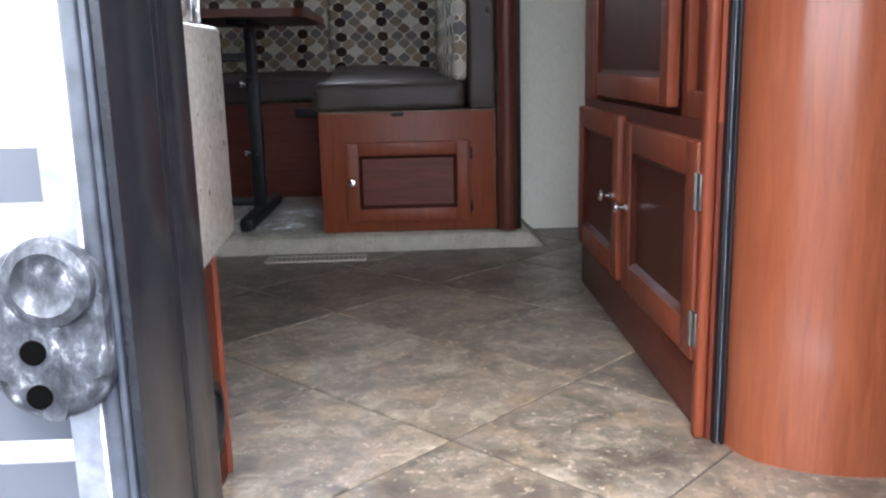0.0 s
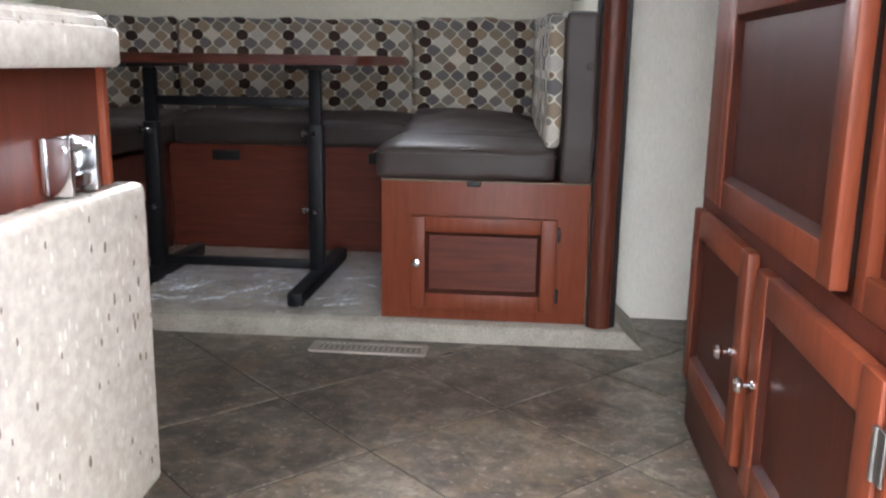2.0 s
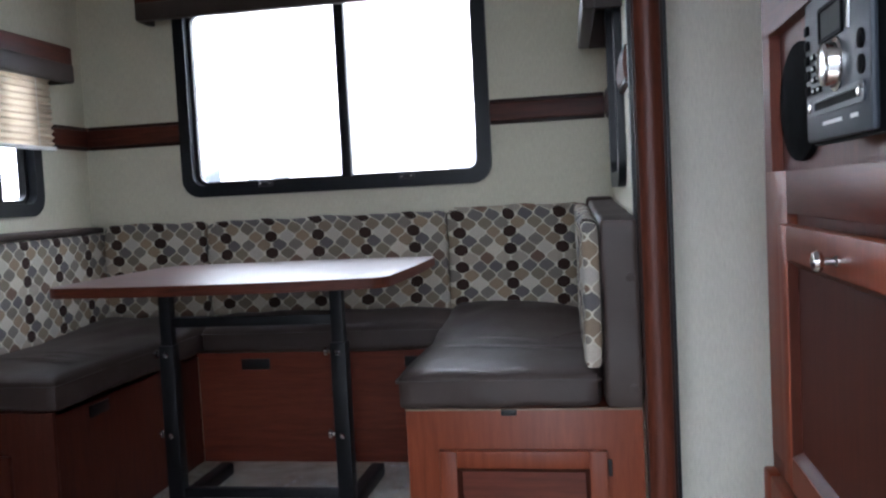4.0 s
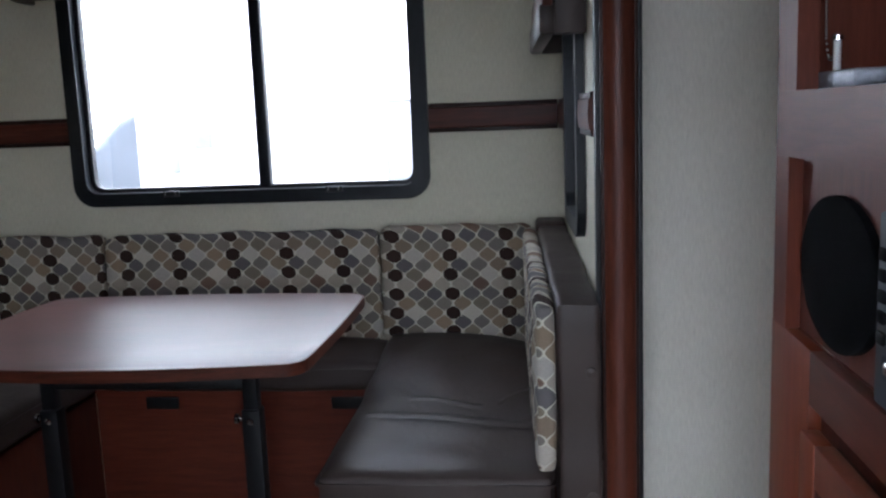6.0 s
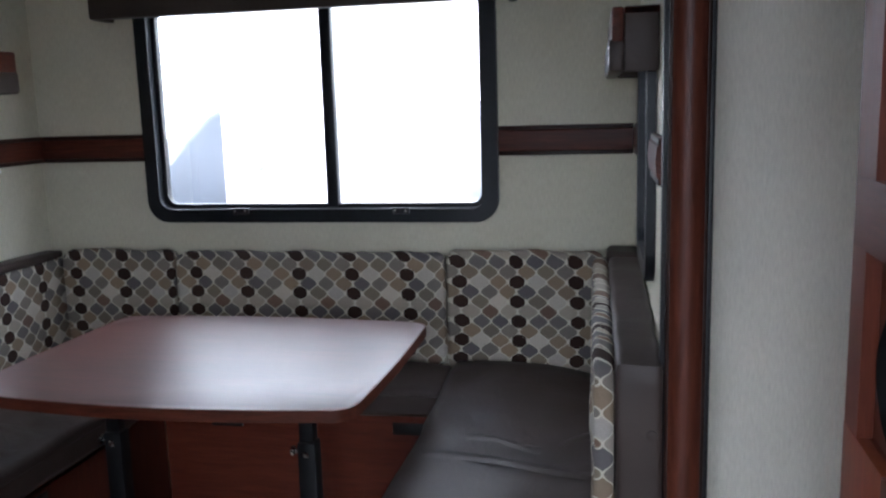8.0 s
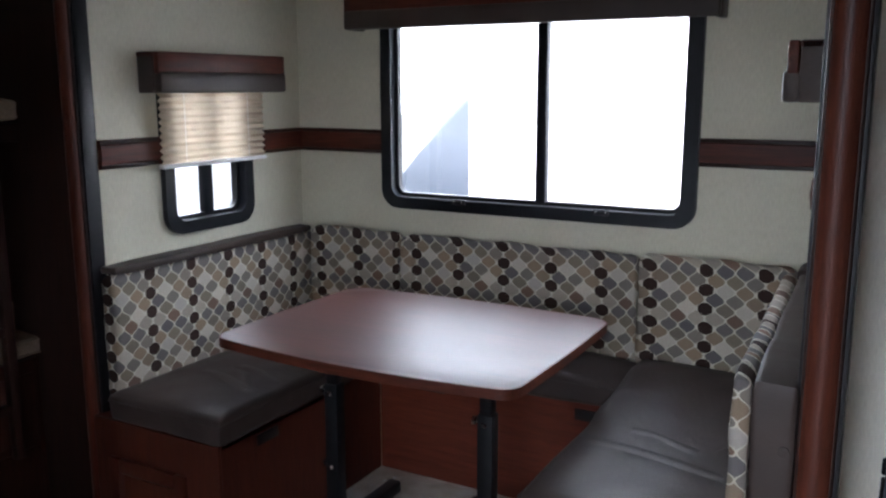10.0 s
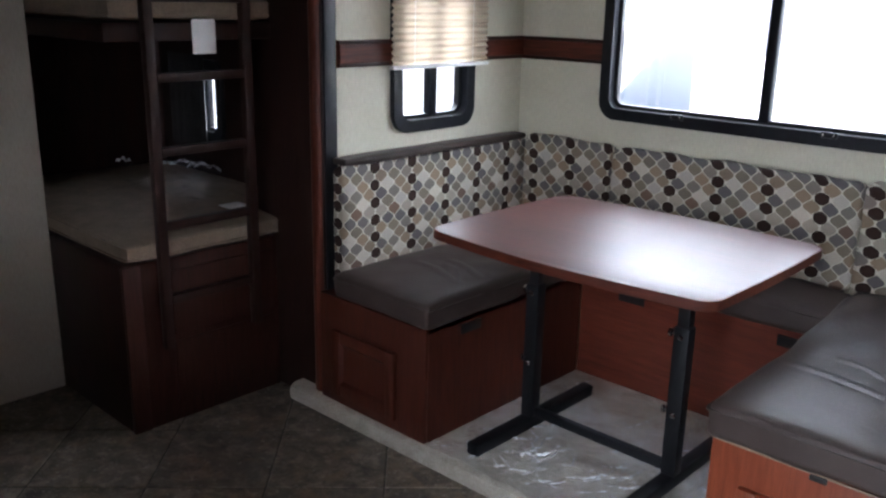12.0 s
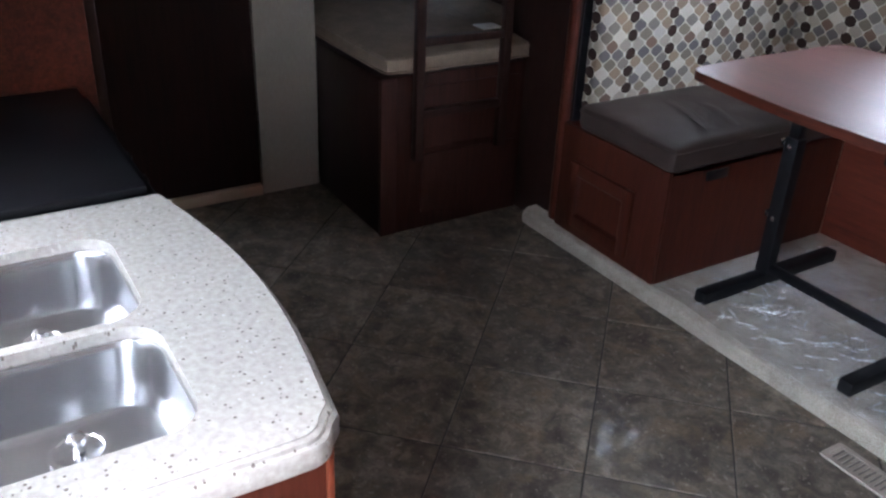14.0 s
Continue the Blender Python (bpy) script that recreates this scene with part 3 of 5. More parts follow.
def valance_x(x0, x1, y, z0, z1):
    v = thing("window_valance", ((x0 + x1) / 2, y, z0), "dark wood and brown vinyl valance over the large window", "valance")
    part("board", one(x0, x1, y - 0.115, y - 0.09, z0 + 0.06, z1, bevel=0.006), W_TRIM, v)
    part("skirt", one(x0 + 0.002, x1 - 0.002, y - 0.122, y - 0.085, z0, z0 + 0.07, bevel=0.01), VINYL, v)
    for x in (x0 + 0.012, x1 - 0.012):
        part("return", one(x - 0.012, x + 0.012, y - 0.088, y - 0.001, z0, z1, bevel=0.004), VINYL, v)
    part("top_board", one(x0, x1, y - 0.089, y - 0.001, z1 - 0.015, z1 - 0.003), W_TRIM, v)


def valance_y(y0, y1, wall, side, z0, z1, label):
    v = thing("window_valance", (wall, (y0 + y1) / 2, z0), label, "valance")
    w = lambda a, b: (wall + side * a, wall + side * b)
    part("board", one(*w(0.075, 0.1), y0, y1, z0 + 0.062, z1, bevel=0.006), W_TRIM_Y, v)
    part("skirt", one(*w(0.07, 0.108), y0 + 0.002, y1 - 0.002, z0, z0 + 0.07, bevel=0.01), VINYL, v)
    for y in (y0 + 0.012, y1 - 0.012):
        part("return", one(*w(0.001, 0.073), y - 0.012, y + 0.012, z0, z1, bevel=0.004), VINYL, v)
    part("top_board", one(*w(0.001, 0.074), y0, y1, z1 - 0.015, z1 - 0.003), W_TRIM_Y, v)
    return v


valance_x(-1.215, 0.19, YB, 1.748, 1.89)
valance_y(3.25, 3.89, XL, 1, 1.515, 1.65, "dark wood and brown vinyl valance over the end window")
east_valance = valance_y(3.25, 3.93, XR, -1, 1.50, 1.635, "dark wood and brown vinyl valance by the bench arm")


def pleated_shade(y0, y1, x, z0, z1):
    s = thing("pleated_shade", (x, (y0 + y1) / 2, z0), "cream pleated window shade pulled halfway down", "window shade")
    bm = bmesh.new()
    n = 12
    rows = []
    for i in range(2 * n + 1):
        z = z1 - (z1 - z0) * i / (2 * n)
        xx = x + (0.011 if i % 2 else -0.004)
        rows.append([bm.verts.new((xx, y, z)) for y in (y0, (y0 + y1) / 2, y1)])
    for a, c in zip(rows, rows[1:]):
        for j in range(2):
            bm.faces.new((a[j], a[j + 1], c[j + 1], c[j]))
    part("pleats", bm, SHADE, s)
    part("bottom_rail", one(x - 0.008, x + 0.016, y0 - 0.004, y1 + 0.004, z0 - 0.014, z0, bevel=0.003), PAPER, s)
    part("head_rail", one(x - 0.012, x + 0.018, y0, y1, z1, z1 + 0.02, bevel=0.003), PAPER, s)
    for y in (y0 + 0.1, y1 - 0.1):
        part("lift_cord", rod(bmesh.new(), (x + 0.018, y, z0), (x + 0.018, y, z1), 0.001, 6), PAPER, s)


pleated_shade(3.29, 3.81, XL + 0.045, 1.275, 1.56)

# wooden rail round the slide-out walls
ZS0, ZS1 = 1.275, 1.368


def rail_profile(lo, hi):
    h = hi - lo
    return [(0.0, lo), (0.010, lo), (0.012, lo + 0.012), (0.017, lo + 0.016), (0.02, lo + h * 0.5), (0.017, hi - 0.016), (0.012, hi - 0.012), (0.010, hi), (0.0, hi)]


def trim_x(x0, x1):
    bm = bmesh.new()
    prism(bm, [(YB - a, b) for a, b in rail_profile(ZS0, ZS1)], x0, x1, "x")
    rail = solid("trim", bm, W_TRIM, "dark cherry chair rail on the cream wall", "trim", "structure")
    for z in (ZS0 + 0.001, ZS1 - 0.013):
        part("edge_bead", one(x0, x1, YB - 0.0145, YB - 0.0106, z, z + 0.012, bevel=0.001), W_DARK, rail)


def trim_y(y0, y1, wall, side):
    bm = bmesh.new()
    prism(bm, [(wall + side * a, b) for a, b in rail_profile(ZS0, ZS1)], y0, y1, "y")
    rail = solid("trim", bm, W_TRIM_Y, "dark cherry chair rail on the end wall", "trim", "structure")
    for z in (ZS0 + 0.001, ZS1 - 0.013):
        part("edge_bead", one(wall + side * 0.0106, wall + side * 0.0145, y0, y1 - 0.016, z, z + 0.012, bevel=0.001), W_DARK, rail)
    return rail


trim_x(XL + 0.021, BW[0] - 0.002)
trim_x(BW[1] + 0.002, XR - 0.056)
trim_y(3.07, SW[0] - 0.002, XL, 1)
trim_y(SW[1] + 0.002, YB, XL, 1)
east_rails = [trim_y(SW[1] + 0.002, YB, XR, -1), trim_y(3.06, SW[0] - 0.002, XR, -1)]


# the east end of the slide-out stands a little out of square
def out_of_square(ob):
    for o in (ob, *ob.children_recursive):
        if o.type == "MESH":
            for v in o.data.vertices:
                v.co.x -= 0.034 * (v.co.y - 3.0)


for end_piece in (east_wall, east_window, east_valance, *east_rails):
    out_of_square(end_piece)


# posts at both ends of the slide-out
def post(name, x0, x1, y, label):
    p = thing(name, ((x0 + x1) / 2, y, 0.066), label, "post", kind="structure")
    cx, r = (x0 + x1) / 2, (x1 - x0) / 2
    pts = [(cx - r, y + 0.06), (cx - r, y)] + [(cx - r * math.cos(radians(a)), y - r * 0.8 * math.sin(radians(a))) for a in range(15, 180, 15)] + [(cx + r, y), (cx + r, y + 0.06)]
    part("half_round", prism(bmesh.new(), pts, 0.066, 1.949), W_POST, p)
    part("seal", one(x1 + 0.001, x1 + 0.012, y - 0.005, y + 0.05, 0.066, 1.949, bevel=0.003), RUBBER, p)
    for bx, by in ((x0 + 0.002, y - 0.002), (x1 - 0.002, y - 0.002)):
        part("bead", rod(bmesh.new(), (bx, by - 0.004, 0.066), (bx, by - 0.004, 1.949), 0.0055, 10), W_DARK, p)
    part("inner_seal", one(x0 - 0.012, x0 - 0.001, y + 0.012, y + 0.05, 0.6, 1.949, bevel=0.003), RUBBER, p)


post("trim_post_east", 0.601, 0.668, 2.99, "half-round cherry post with black rubber seals")
post("trim_post_west", -1.60, -1.535, 3.015, "half-round dark cherry post at the slide-out's end")
solid("trim_fascia", one(-1.96, -1.613, 3.02, 3.06, 0.0, CEIL_Z, bevel=0.004), W_DARK, "dark walnut fascia beside the bunks", "trim", "structure")


# ---- cabinet door maker, on a plane x = const that faces -x, or y = const that faces -y ----
def panel_door(parent, axis, face, a0, a1, z0, z1, thick=0.02, stile=0.065, mats=(W_LIGHT, W_Z), name="door"):
    """Frame-and-panel door: stiles and rails, a bevelled recess and a flat panel."""
    def b(bm, p0, p1, d0, d1, q0, q1, bevel=0.0):
        if axis == "x":
            return box(bm, face - d1, face - d0, p0, p1, q0, q1, bevel=bevel)
        return box(bm, p0, p1, face - d1, face - d0, q0, q1, bevel=bevel)
    d = part(name, b(bmesh.new(), a0 + 0.01, a1 - 0.01, 0.002, 0.006, z0 + 0.01, z1 - 0.01), mats[1], parent)
    for q0, q1 in ((a0, a0 + stile), (a1 - stile, a1)):
        part("stile", b(bmesh.new(), q0, q1, 0.001, thick, z0, z1, 0.004), mats[0], d)
    for q0, q1 in ((z0, z0 + stile), (z1 - stile, z1)):
        part("rail", b(bmesh.new(), a0 + stile, a1 - stile, 0.001, thick - 0.001, q0, q1, 0.003), mats[0], d)
    # sloped bead round the panel, darker than the door frame
    bm = bmesh.new()
    o = [(a0 + stile, z0 + stile), (a1 - stile, z0 + stile), (a1 - stile, z1 - stile), (a0 + stile, z1 - stile)]
    k = 0.011
    i = [(a0 + stile + k, z0 + stile + k), (a1 - stile - k, z0 + stile + k), (a1 - stile - k, z1 - stile - k), (a0 + stile + k, z1 - stile - k)]
    pt = (lambda p, dd: (face - dd, p[0], p[1])) if axis == "x" else (lambda p, dd: (p[0], face - dd, p[1]))
    vo, vi = [bm.verts.new(pt(p, thick - 0.003)) for p in o], [bm.verts.new(pt(p, 0.0075)) for p in i]
    for j in range(4):
        bm.faces.new((vo[j], vo[(j + 1) % 4], vi[(j + 1) % 4], vi[j]))
    part("panel_bead", bm, W_BEAD, d)
    part("panel", b(bmesh.new(), a0 + stile + k - 0.001, a1 - stile - k + 0.001, 0.0062, 0.0078, z0 + stile + k - 0.001, z1 - stile - k + 0.001), mats[1], d)
    return d


def knob(parent, at, way):
    part("knob", lathe(bmesh.new(), at, way, [(0, 0.007), (0.003, 0.007), (0.006, 0.0045), (0.016, 0.0045), (0.019, 0.011), (0.024, 0.0135), (0.029, 0.011), (0.031, 0.004)], 16), CHROME, parent, "chrome knob")


# ---- dinette ----
rb = thing("dinette_bench", (0.3, 3.3, 0.067), "cherry dinette bench base with a small panel door", "bench", "dinette benches")
part("front_panel", one(0.0, 0.594, 2.997, 3.012, 0.067, 0.478, bevel=0.002), W_LIGHT, rb)
part("edge_strip", one(0.0, 0.594, 2.9935, 2.9965, 0.4735, 0.4785, bevel=0.0008), BEDDING, rb, "pale edge banding")
part("side_panel", one(0.002, 0.018, 3.013, 3.86, 0.067, 0.476), W_Y, rb)
part("back_panel", one(0.02, 0.594, 3.84, 3.858, 0.067, 0.476), W_X, rb)
part("top_board", one(0.0, 0.594, 3.013, 3.86, 0.462, 0.477), W_LIGHT, rb)
d = panel_door(rb, "y", 2.996, 0.085, 0.505, 0.105, 0.375, 0.022, 0.045, (W_LIGHT, W_X))
knob(d, (0.107, 2.974, 0.244), (0, -1, 0))
part("latch_notch", one(0.245, 0.285, 2.985, 2.996, 0.462, 0.476, bevel=0.003), PLASTIC, rb)
for z in (0.15, 0.33):
    part("hinge", one(0.503, 0.515, 2.984, 2.996, z - 0.02, z + 0.02, bevel=0.002), BLACK, d)

lb = thing("dinette_bench", (-1.26, 3.3, 0.067), "cherry dinette bench base beside the bunks", "bench", "dinette benches")
# darker cherry than the other benches: this end's shade is put into the colour
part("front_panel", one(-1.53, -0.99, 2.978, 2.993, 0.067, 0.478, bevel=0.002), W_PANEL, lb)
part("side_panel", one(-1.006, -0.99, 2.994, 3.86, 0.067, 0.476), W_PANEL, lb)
part("top_board", one(-1.529, -0.99, 2.994, 3.86, 0.462, 0.477), W_Z, lb)
# panel door added here; the front's dark rectangle is a shadow
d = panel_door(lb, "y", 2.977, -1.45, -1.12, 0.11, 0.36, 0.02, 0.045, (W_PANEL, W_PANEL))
part("vent_slot", one(-0.99, -0.984, 3.15, 3.25, 0.42, 0.455, bevel=0.002), PLASTIC, lb)

cb = thing("dinette_bench", (-0.5, 3.95, 0.067), "cherry rear dinette bench base with two finger slots", "bench", "dinette benches")
part("front_panel", one(-0.988, 0.0, 3.862, 3.877, 0.067, 0.478), W_X, cb)
part("top_board", one(-1.529, 0.594, 3.878, 4.098, 0.462, 0.477), W_X, cb)
for x in (-0.76, -0.14):
    part("finger_slot", one(x - 0.055, x + 0.055, 3.853, 3.862, 0.415, 0.455, bevel=0.004), PLASTIC, cb)


def seat_cushion(x0, x1, y0, y1, label, seed, cuts=14, rise=0.0, from_y=None, droop=0.0):
    """Padded vinyl seat; its far end may rise, and sink again towards +x."""
    bm = cushion(x0, x1, y0, y1, 0.479, 0.575, 0.024, cuts, 0.006, 0.006, seed)
    lo = y0 if from_y is None else from_y
    for v in bm.verts:
        f = min(1.0, max(0.0, (v.co.y - lo) / (y1 - lo)))
        f = f * f * (3 - 2 * f)
        top = (v.co.z - 0.479) / 0.096
        side = max(0.0, (v.co.x - x0) / (x1 - x0) - 0.45) / 0.55
        v.co.z += (rise * f - droop * f * side * side) * top
    c = thing("seat_cushion", ((x0 + x1) / 2, (y0 + y1) / 2, 0.479), label, "cushion", "dinette cushions")
    part("vinyl_cover", bm, VINYL, c)
    bm = bmesh.new()
    ring(bm, rounded(x0 - 0.003, x1 + 0.003, y0 - 0.003, y1 + 0.003, 0.02, 4), rounded(x0 + 0.006, x1 - 0.006, y0 + 0.006, y1 - 0.006, 0.015, 4), 0.5475, 0.5535)
    part("piping", bm, VINYL, c)
    return c


def wrinkle(x0, y0, x1, y1, z):
    """A soft raised crease in the vinyl."""
    bm = bmesh.new()
    n = 10
    rows = []
    for i in range(n + 1):
        f = i / n
        x, y = x0 + (x1 - x0) * f, y0 + (y1 - y0) * f + 0.012 * math.sin(f * 5)
        h = 0.0024 * math.sin(math.pi * f)
        rows.append([bm.verts.new(p) for p in ((x, y - 0.022, z - 0.002), (x, y - 0.008, z + h * 0.7), (x, y, z + h), (x, y + 0.01, z + h * 0.5), (x, y + 0.024, z - 0.002))])
    for a, c in zip(rows, rows[1:]):
        for j in range(4):
            bm.faces.new((a[j], a[j + 1], c[j + 1], c[j]))
    return bm


c = seat_cushion(-0.02, 0.497, 2.98, 4.02, "creased dark brown vinyl seat cushion on the bench", 1.0, 26, 0.052, 3.35, 0.05)
part("crease", wrinkle(0.03, 3.34, 0.46, 3.27, 0.584), VINYL, c)
part("crease", wrinkle(0.12, 3.46, 0.32, 3.40, 0.586), VINYL, c)
part("crease", wrinkle(0.36, 3.42, 0.47, 3.56, 0.585), VINYL, c)
c = seat_cushion(-1.445, -0.965, 2.965, 4.02, "creased dark brown vinyl seat cushion by the bunks", 3.0, 26, 0.03, 3.5)
part("crease", wrinkle(-1.32, 3.26, -1.03, 3.20, 0.584), VINYL, c)
part("crease", wrinkle(-1.25, 3.36, -1.02, 3.30, 0.584), VINYL, c)
part("crease", wrinkle(-1.22, 3.31, -1.06, 3.22, 0.584), VINYL, c)
seat_cushion(-0.96, -0.025, 3.83, 4.02, "narrow dark brown vinyl rear seat cushion", 5.0, 10, 0.035)


def back_cushion(x0, x1, y0, y1, z0, z1, fabric, label, seed, cuts=16):
    """Stuffed back: rolled edges, a slight belly and an uneven top seam."""
    bm = cushion(x0, x1, y0, y1, z0, z1, 0.03, cuts, 0.0, 0.006, seed)
    long_x = x1 - x0 > y1 - y0
    for v in bm.verts:
        fz = (v.co.z - z0) / (z1 - z0)
        s = (v.co.x if long_x else v.co.y)
        v.co.z += 0.006 * fz * noise.noise((s * 11, seed, 0.5))
        belly = 0.012 * math.sin(math.pi * min(1.0, max(0.0, fz)))
        if long_x and v.co.y < (y0 + y1) / 2:
            v.co.y -= belly
        elif not long_x and v.co.x > (x0 + x1) / 2:
            v.co.x += belly
    c = thing("back_cushion", ((x0 + x1) / 2, (y0 + y1) / 2, z0), label, "cushion", "dinette cushions")
    part("fabric_cover", bm, fabric, c)
    return c


back_cushion(-1.44, -1.005, 4.022, 4.098, 0.585, 0.968, FABRIC_CORNER, "ogee-patterned back cushion in the corner", 6.0)
back_cushion(-1.0, -0.05, 4.022, 4.098, 0.585, 0.966, FABRIC_LONG, "long ogee-patterned back cushion under the window", 7.0, 26)
back_cushion(-0.046, 0.455, 4.022, 4.098, 0.555, 0.974, FABRIC_EAST, "ogee-patterned back cushion beside the arm", 8.0)
back_cushion(-1.526, -1.447, 3.03, 4.096, 0.52, 0.936, FABRIC_WEST, "ogee-patterned back cushion along the end wall", 9.0, 26)
ledge = thing("back_ledge", (-1.5, 3.5, 0.938), "brown vinyl padded ledge on the end-wall back cushion", "ledge")
part("pad", cushion(-1.528, -1.452, 3.04, 4.06, 0.938, 0.968, 0.012, 8, 0, 0.002, 3.3), VINYL, ledge)

arm = thing("bench_arm", (0.545, 3.5, 0.48), "padded bench back with patterned face and brown vinyl end", "cushion", "dinette cushions")
arm_body = part("vinyl_body", cushion(0.503, 0.599, 2.978, 4.04, 0.479, 0.945, 0.016, 20, 0.0, 0.004, 4.4), VINYL, arm)
arm_face = part("patterned_face", cushion(0.458, 0.506, 2.99, 4.03, 0.57, 0.938, 0.02, 20, 0.0, 0.006, 5.5), FABRIC_ARM, arm)
for o in (arm_body, arm_face):
    for v in o.data.vertices:
        up = max(0.0, (v.co.z - 0.6) / 0.345)
        v.co.z += up * (0.034 * (v.co.y - 2.98) + 0.006 * noise.noise((v.co.y * 14, 2.0, 0.3)))
out_of_square(arm)
part("end_pad", cushion(0.466, 0.562, 3.93, 4.085, 0.952, 0.99, 0.014, 8, 0, 0.002, 6.3), VINYL, arm)
for z in (0.53, 0.8):
    part("button", lathe(bmesh.new(), (0.575, 2.979, z), (0, -1, 0), [(0, 0.012), (0.004, 0.011), (0.006, 0.004)], 12), VINYL, arm)


# ---- table ----
tb = thing("dinette_table", (-0.52, 3.34, 0.067), "cherry laminate dinette table on black metal trestle legs", "table")


def table_outline(grow=0.0):
    x0, x1, y0, y1 = -0.995 - grow, -0.035 + grow, 2.985 - grow, 3.72 + grow
    r, pts = 0.06, []
    corners = ((x1, y1), (x0, y1), (x0, y0), (x1, y0))
    for i, (cx, cy) in enumerate(((x1 - r, y1 - r), (x0 + r, y1 - r), (x0 + r, y0 + r), (x1 - r, y0 + r))):
        pts += [(cx + r * math.cos(radians(90 * i + 15 * k)), cy + r * math.sin(radians(90 * i + 15 * k))) for k in range(7)]
        a, c = pts[-1], None
        nx = ((x1 - r, y1 - r), (x0 + r, y1 - r), (x0 + r, y0 + r), (x1 - r, y0 + r))[(i + 1) % 4]
        b_ = (nx[0] + r * math.cos(radians(90 * (i + 1))), nx[1] + r * math.sin(radians(90 * (i + 1))))
        bow = (0.0, 0.02) if i == 0 else (-0.006, 0) if i == 1 else (0, -0.035) if i == 2 else (0.006, 0)
        for k in range(1, 9):
            f = k / 9
            s = math.sin(math.pi * f)
            pts.append((a[0] + (b_[0] - a[0]) * f + bow[0] * s, a[1] + (b_[1] - a[1]) * f + bow[1] * s))
    return pts


part("tabletop", prism(bmesh.new(), table_outline(), 0.795, 0.82, "z", 0.002), W_TABLE, tb)
part("edge_band", ring(bmesh.new(), table_outline(0.004), table_outline(0.0003), 0.792, 0.8195), W_TRIM, tb)
for x in (-0.822, -0.272):
    leg = part("leg", one(x - 0.024, x + 0.024, 3.315, 3.36, 0.115, 0.6, bevel=0.003), BLACK, tb)
    part("inner_tube", one(x - 0.019, x + 0.019, 3.32, 3.355, 0.6, 0.775, bevel=0.003), BLACK, leg)
    part("foot", boxes((x - 0.024, x + 0.024, 3.03, 3.70, 0.072, 0.117), bevel=0.008), BLACK, tb)
    part("top_plate", one(x - 0.035, x + 0.035, 3.1, 3.58, 0.777, 0.798, bevel=0.003), BLACK, tb)
    for z in (0.572, 0.32):
        b2 = lathe(bmesh.new(), (x - 0.024, 3.335, z), (-1, 0, 0), [(0, 0.006), (0.012, 0.006), (0.014, 0.013), (0.022, 0.013), (0.024, 0.008)], 10)
        part("clamp_knob", b2, CHROME, tb)
        b2 = lathe(bmesh.new(), (x, 3.315, z), (0, -1, 0), [(0, 0.009), (0.006, 0.009), (0.01, 0.005)], 10)
        part("bolt", b2, CHROME, tb)
part("crossbar", one(-0.798, -0.296, 3.325, 3.352, 0.12, 0.15, bevel=0.003), BLACK, tb)
part("crossbar", one(-0.803, -0.291, 3.325, 3.352, 0.655, 0.685, bevel=0.003), BLACK, tb)

# ---- film on the carpet ----
bm = bmesh.new()
N, M = 110, 100
g = [[None] * (M + 1) for _ in range(N + 1)]
for i in range(N + 1):
    for j in range(M + 1):
        x, y = -0.985 + 0.975 * i / N, 2.98 + 0.87 * j / M
        y += 0.03 * noise.noise((x * 5, 0, 3.1)) if j == 0 else 0
        h = 0.010 * abs(noise.noise((x * 8, y * 8, 1.7))) + 0.02 * max(0, 0.25 - abs(noise.noise((x * 9 + y * 4, y * 11, 4.2)))) * (1 + noise.noise((x * 3, y * 3, 9)))
        g[i][j] = bm.verts.new((x, y, 0.0675 + h))
for i in range(N):
    for j in range(M):
        bm.faces.new((g[i][j], g[i + 1][j], g[i + 1][j + 1], g[i][j + 1]))
film = solid("plastic_film", bm, FILM, "crinkled clear protective film on the carpet", "plastic film")
film.visible_shadow = False
rnd = random.Random(7)
# whitish ridges on the film, painting in its bright window reflections
for k in range(100):
    x, y = (rnd.uniform(-0.75, -0.1), rnd.uniform(3.02, 3.3)) if k < 62 else (rnd.uniform(-0.95, -0.05), rnd.uniform(3.0, 3.8))
    a, ln = rnd.choice((0.5, 0.9, 1.3, 2.3)) + rnd.uniform(-0.4, 0.4), rnd.uniform(0.025, 0.12)
    bend, bm = rnd.uniform(-0.25, 0.25), bmesh.new()
    rows = []
    for i in range(9):
        f = i / 8
        px, py = x + ln * (f - 0.5) * math.cos(a) - bend * ln * f * f * math.sin(a), y + ln * (f - 0.5) * math.sin(a) + bend * ln * f * f * math.cos(a)
        px, py = min(max(px, -0.98), -0.012), min(max(py, 2.99), 3.845)
        w = 0.0022 * math.sin(math.pi * (0.06 + 0.88 * f))
        rows.append([bm.verts.new((px + s * w * math.sin(a), py - s * w * math.cos(a), 0.0785 + (0.003 if s == 0 else 0))) for s in (-1, 0, 1)])
    for p, q in zip(rows, rows[1:]):
        for j in range(2):
            bm.faces.new((p[j], p[j + 1], q[j + 1], q[j]))
    part("crease", bm, FOLD, film).visible_shadow = False

# floor register
rg = thing("floor_register", (-0.015, 2.88, 0.0), "beige metal floor register grille", "vent")
part("frame", ring(bmesh.new(), rounded(-0.185, 0.15, 2.845, 2.932, 0.008, 2), rounded(-0.17, 0.135, 2.86, 2.917, 0.004, 2), 0.0, 0.006), PLAIN_BEIGE := plain("beige_enamel", (0.36, 0.32, 0.27), 0.5), rg)
part("backing", one(-0.171, 0.136, 2.859, 2.918, 0.0003, 0.0015), plain("shadowed_enamel", (0.17, 0.153, 0.133), 0.6), rg)
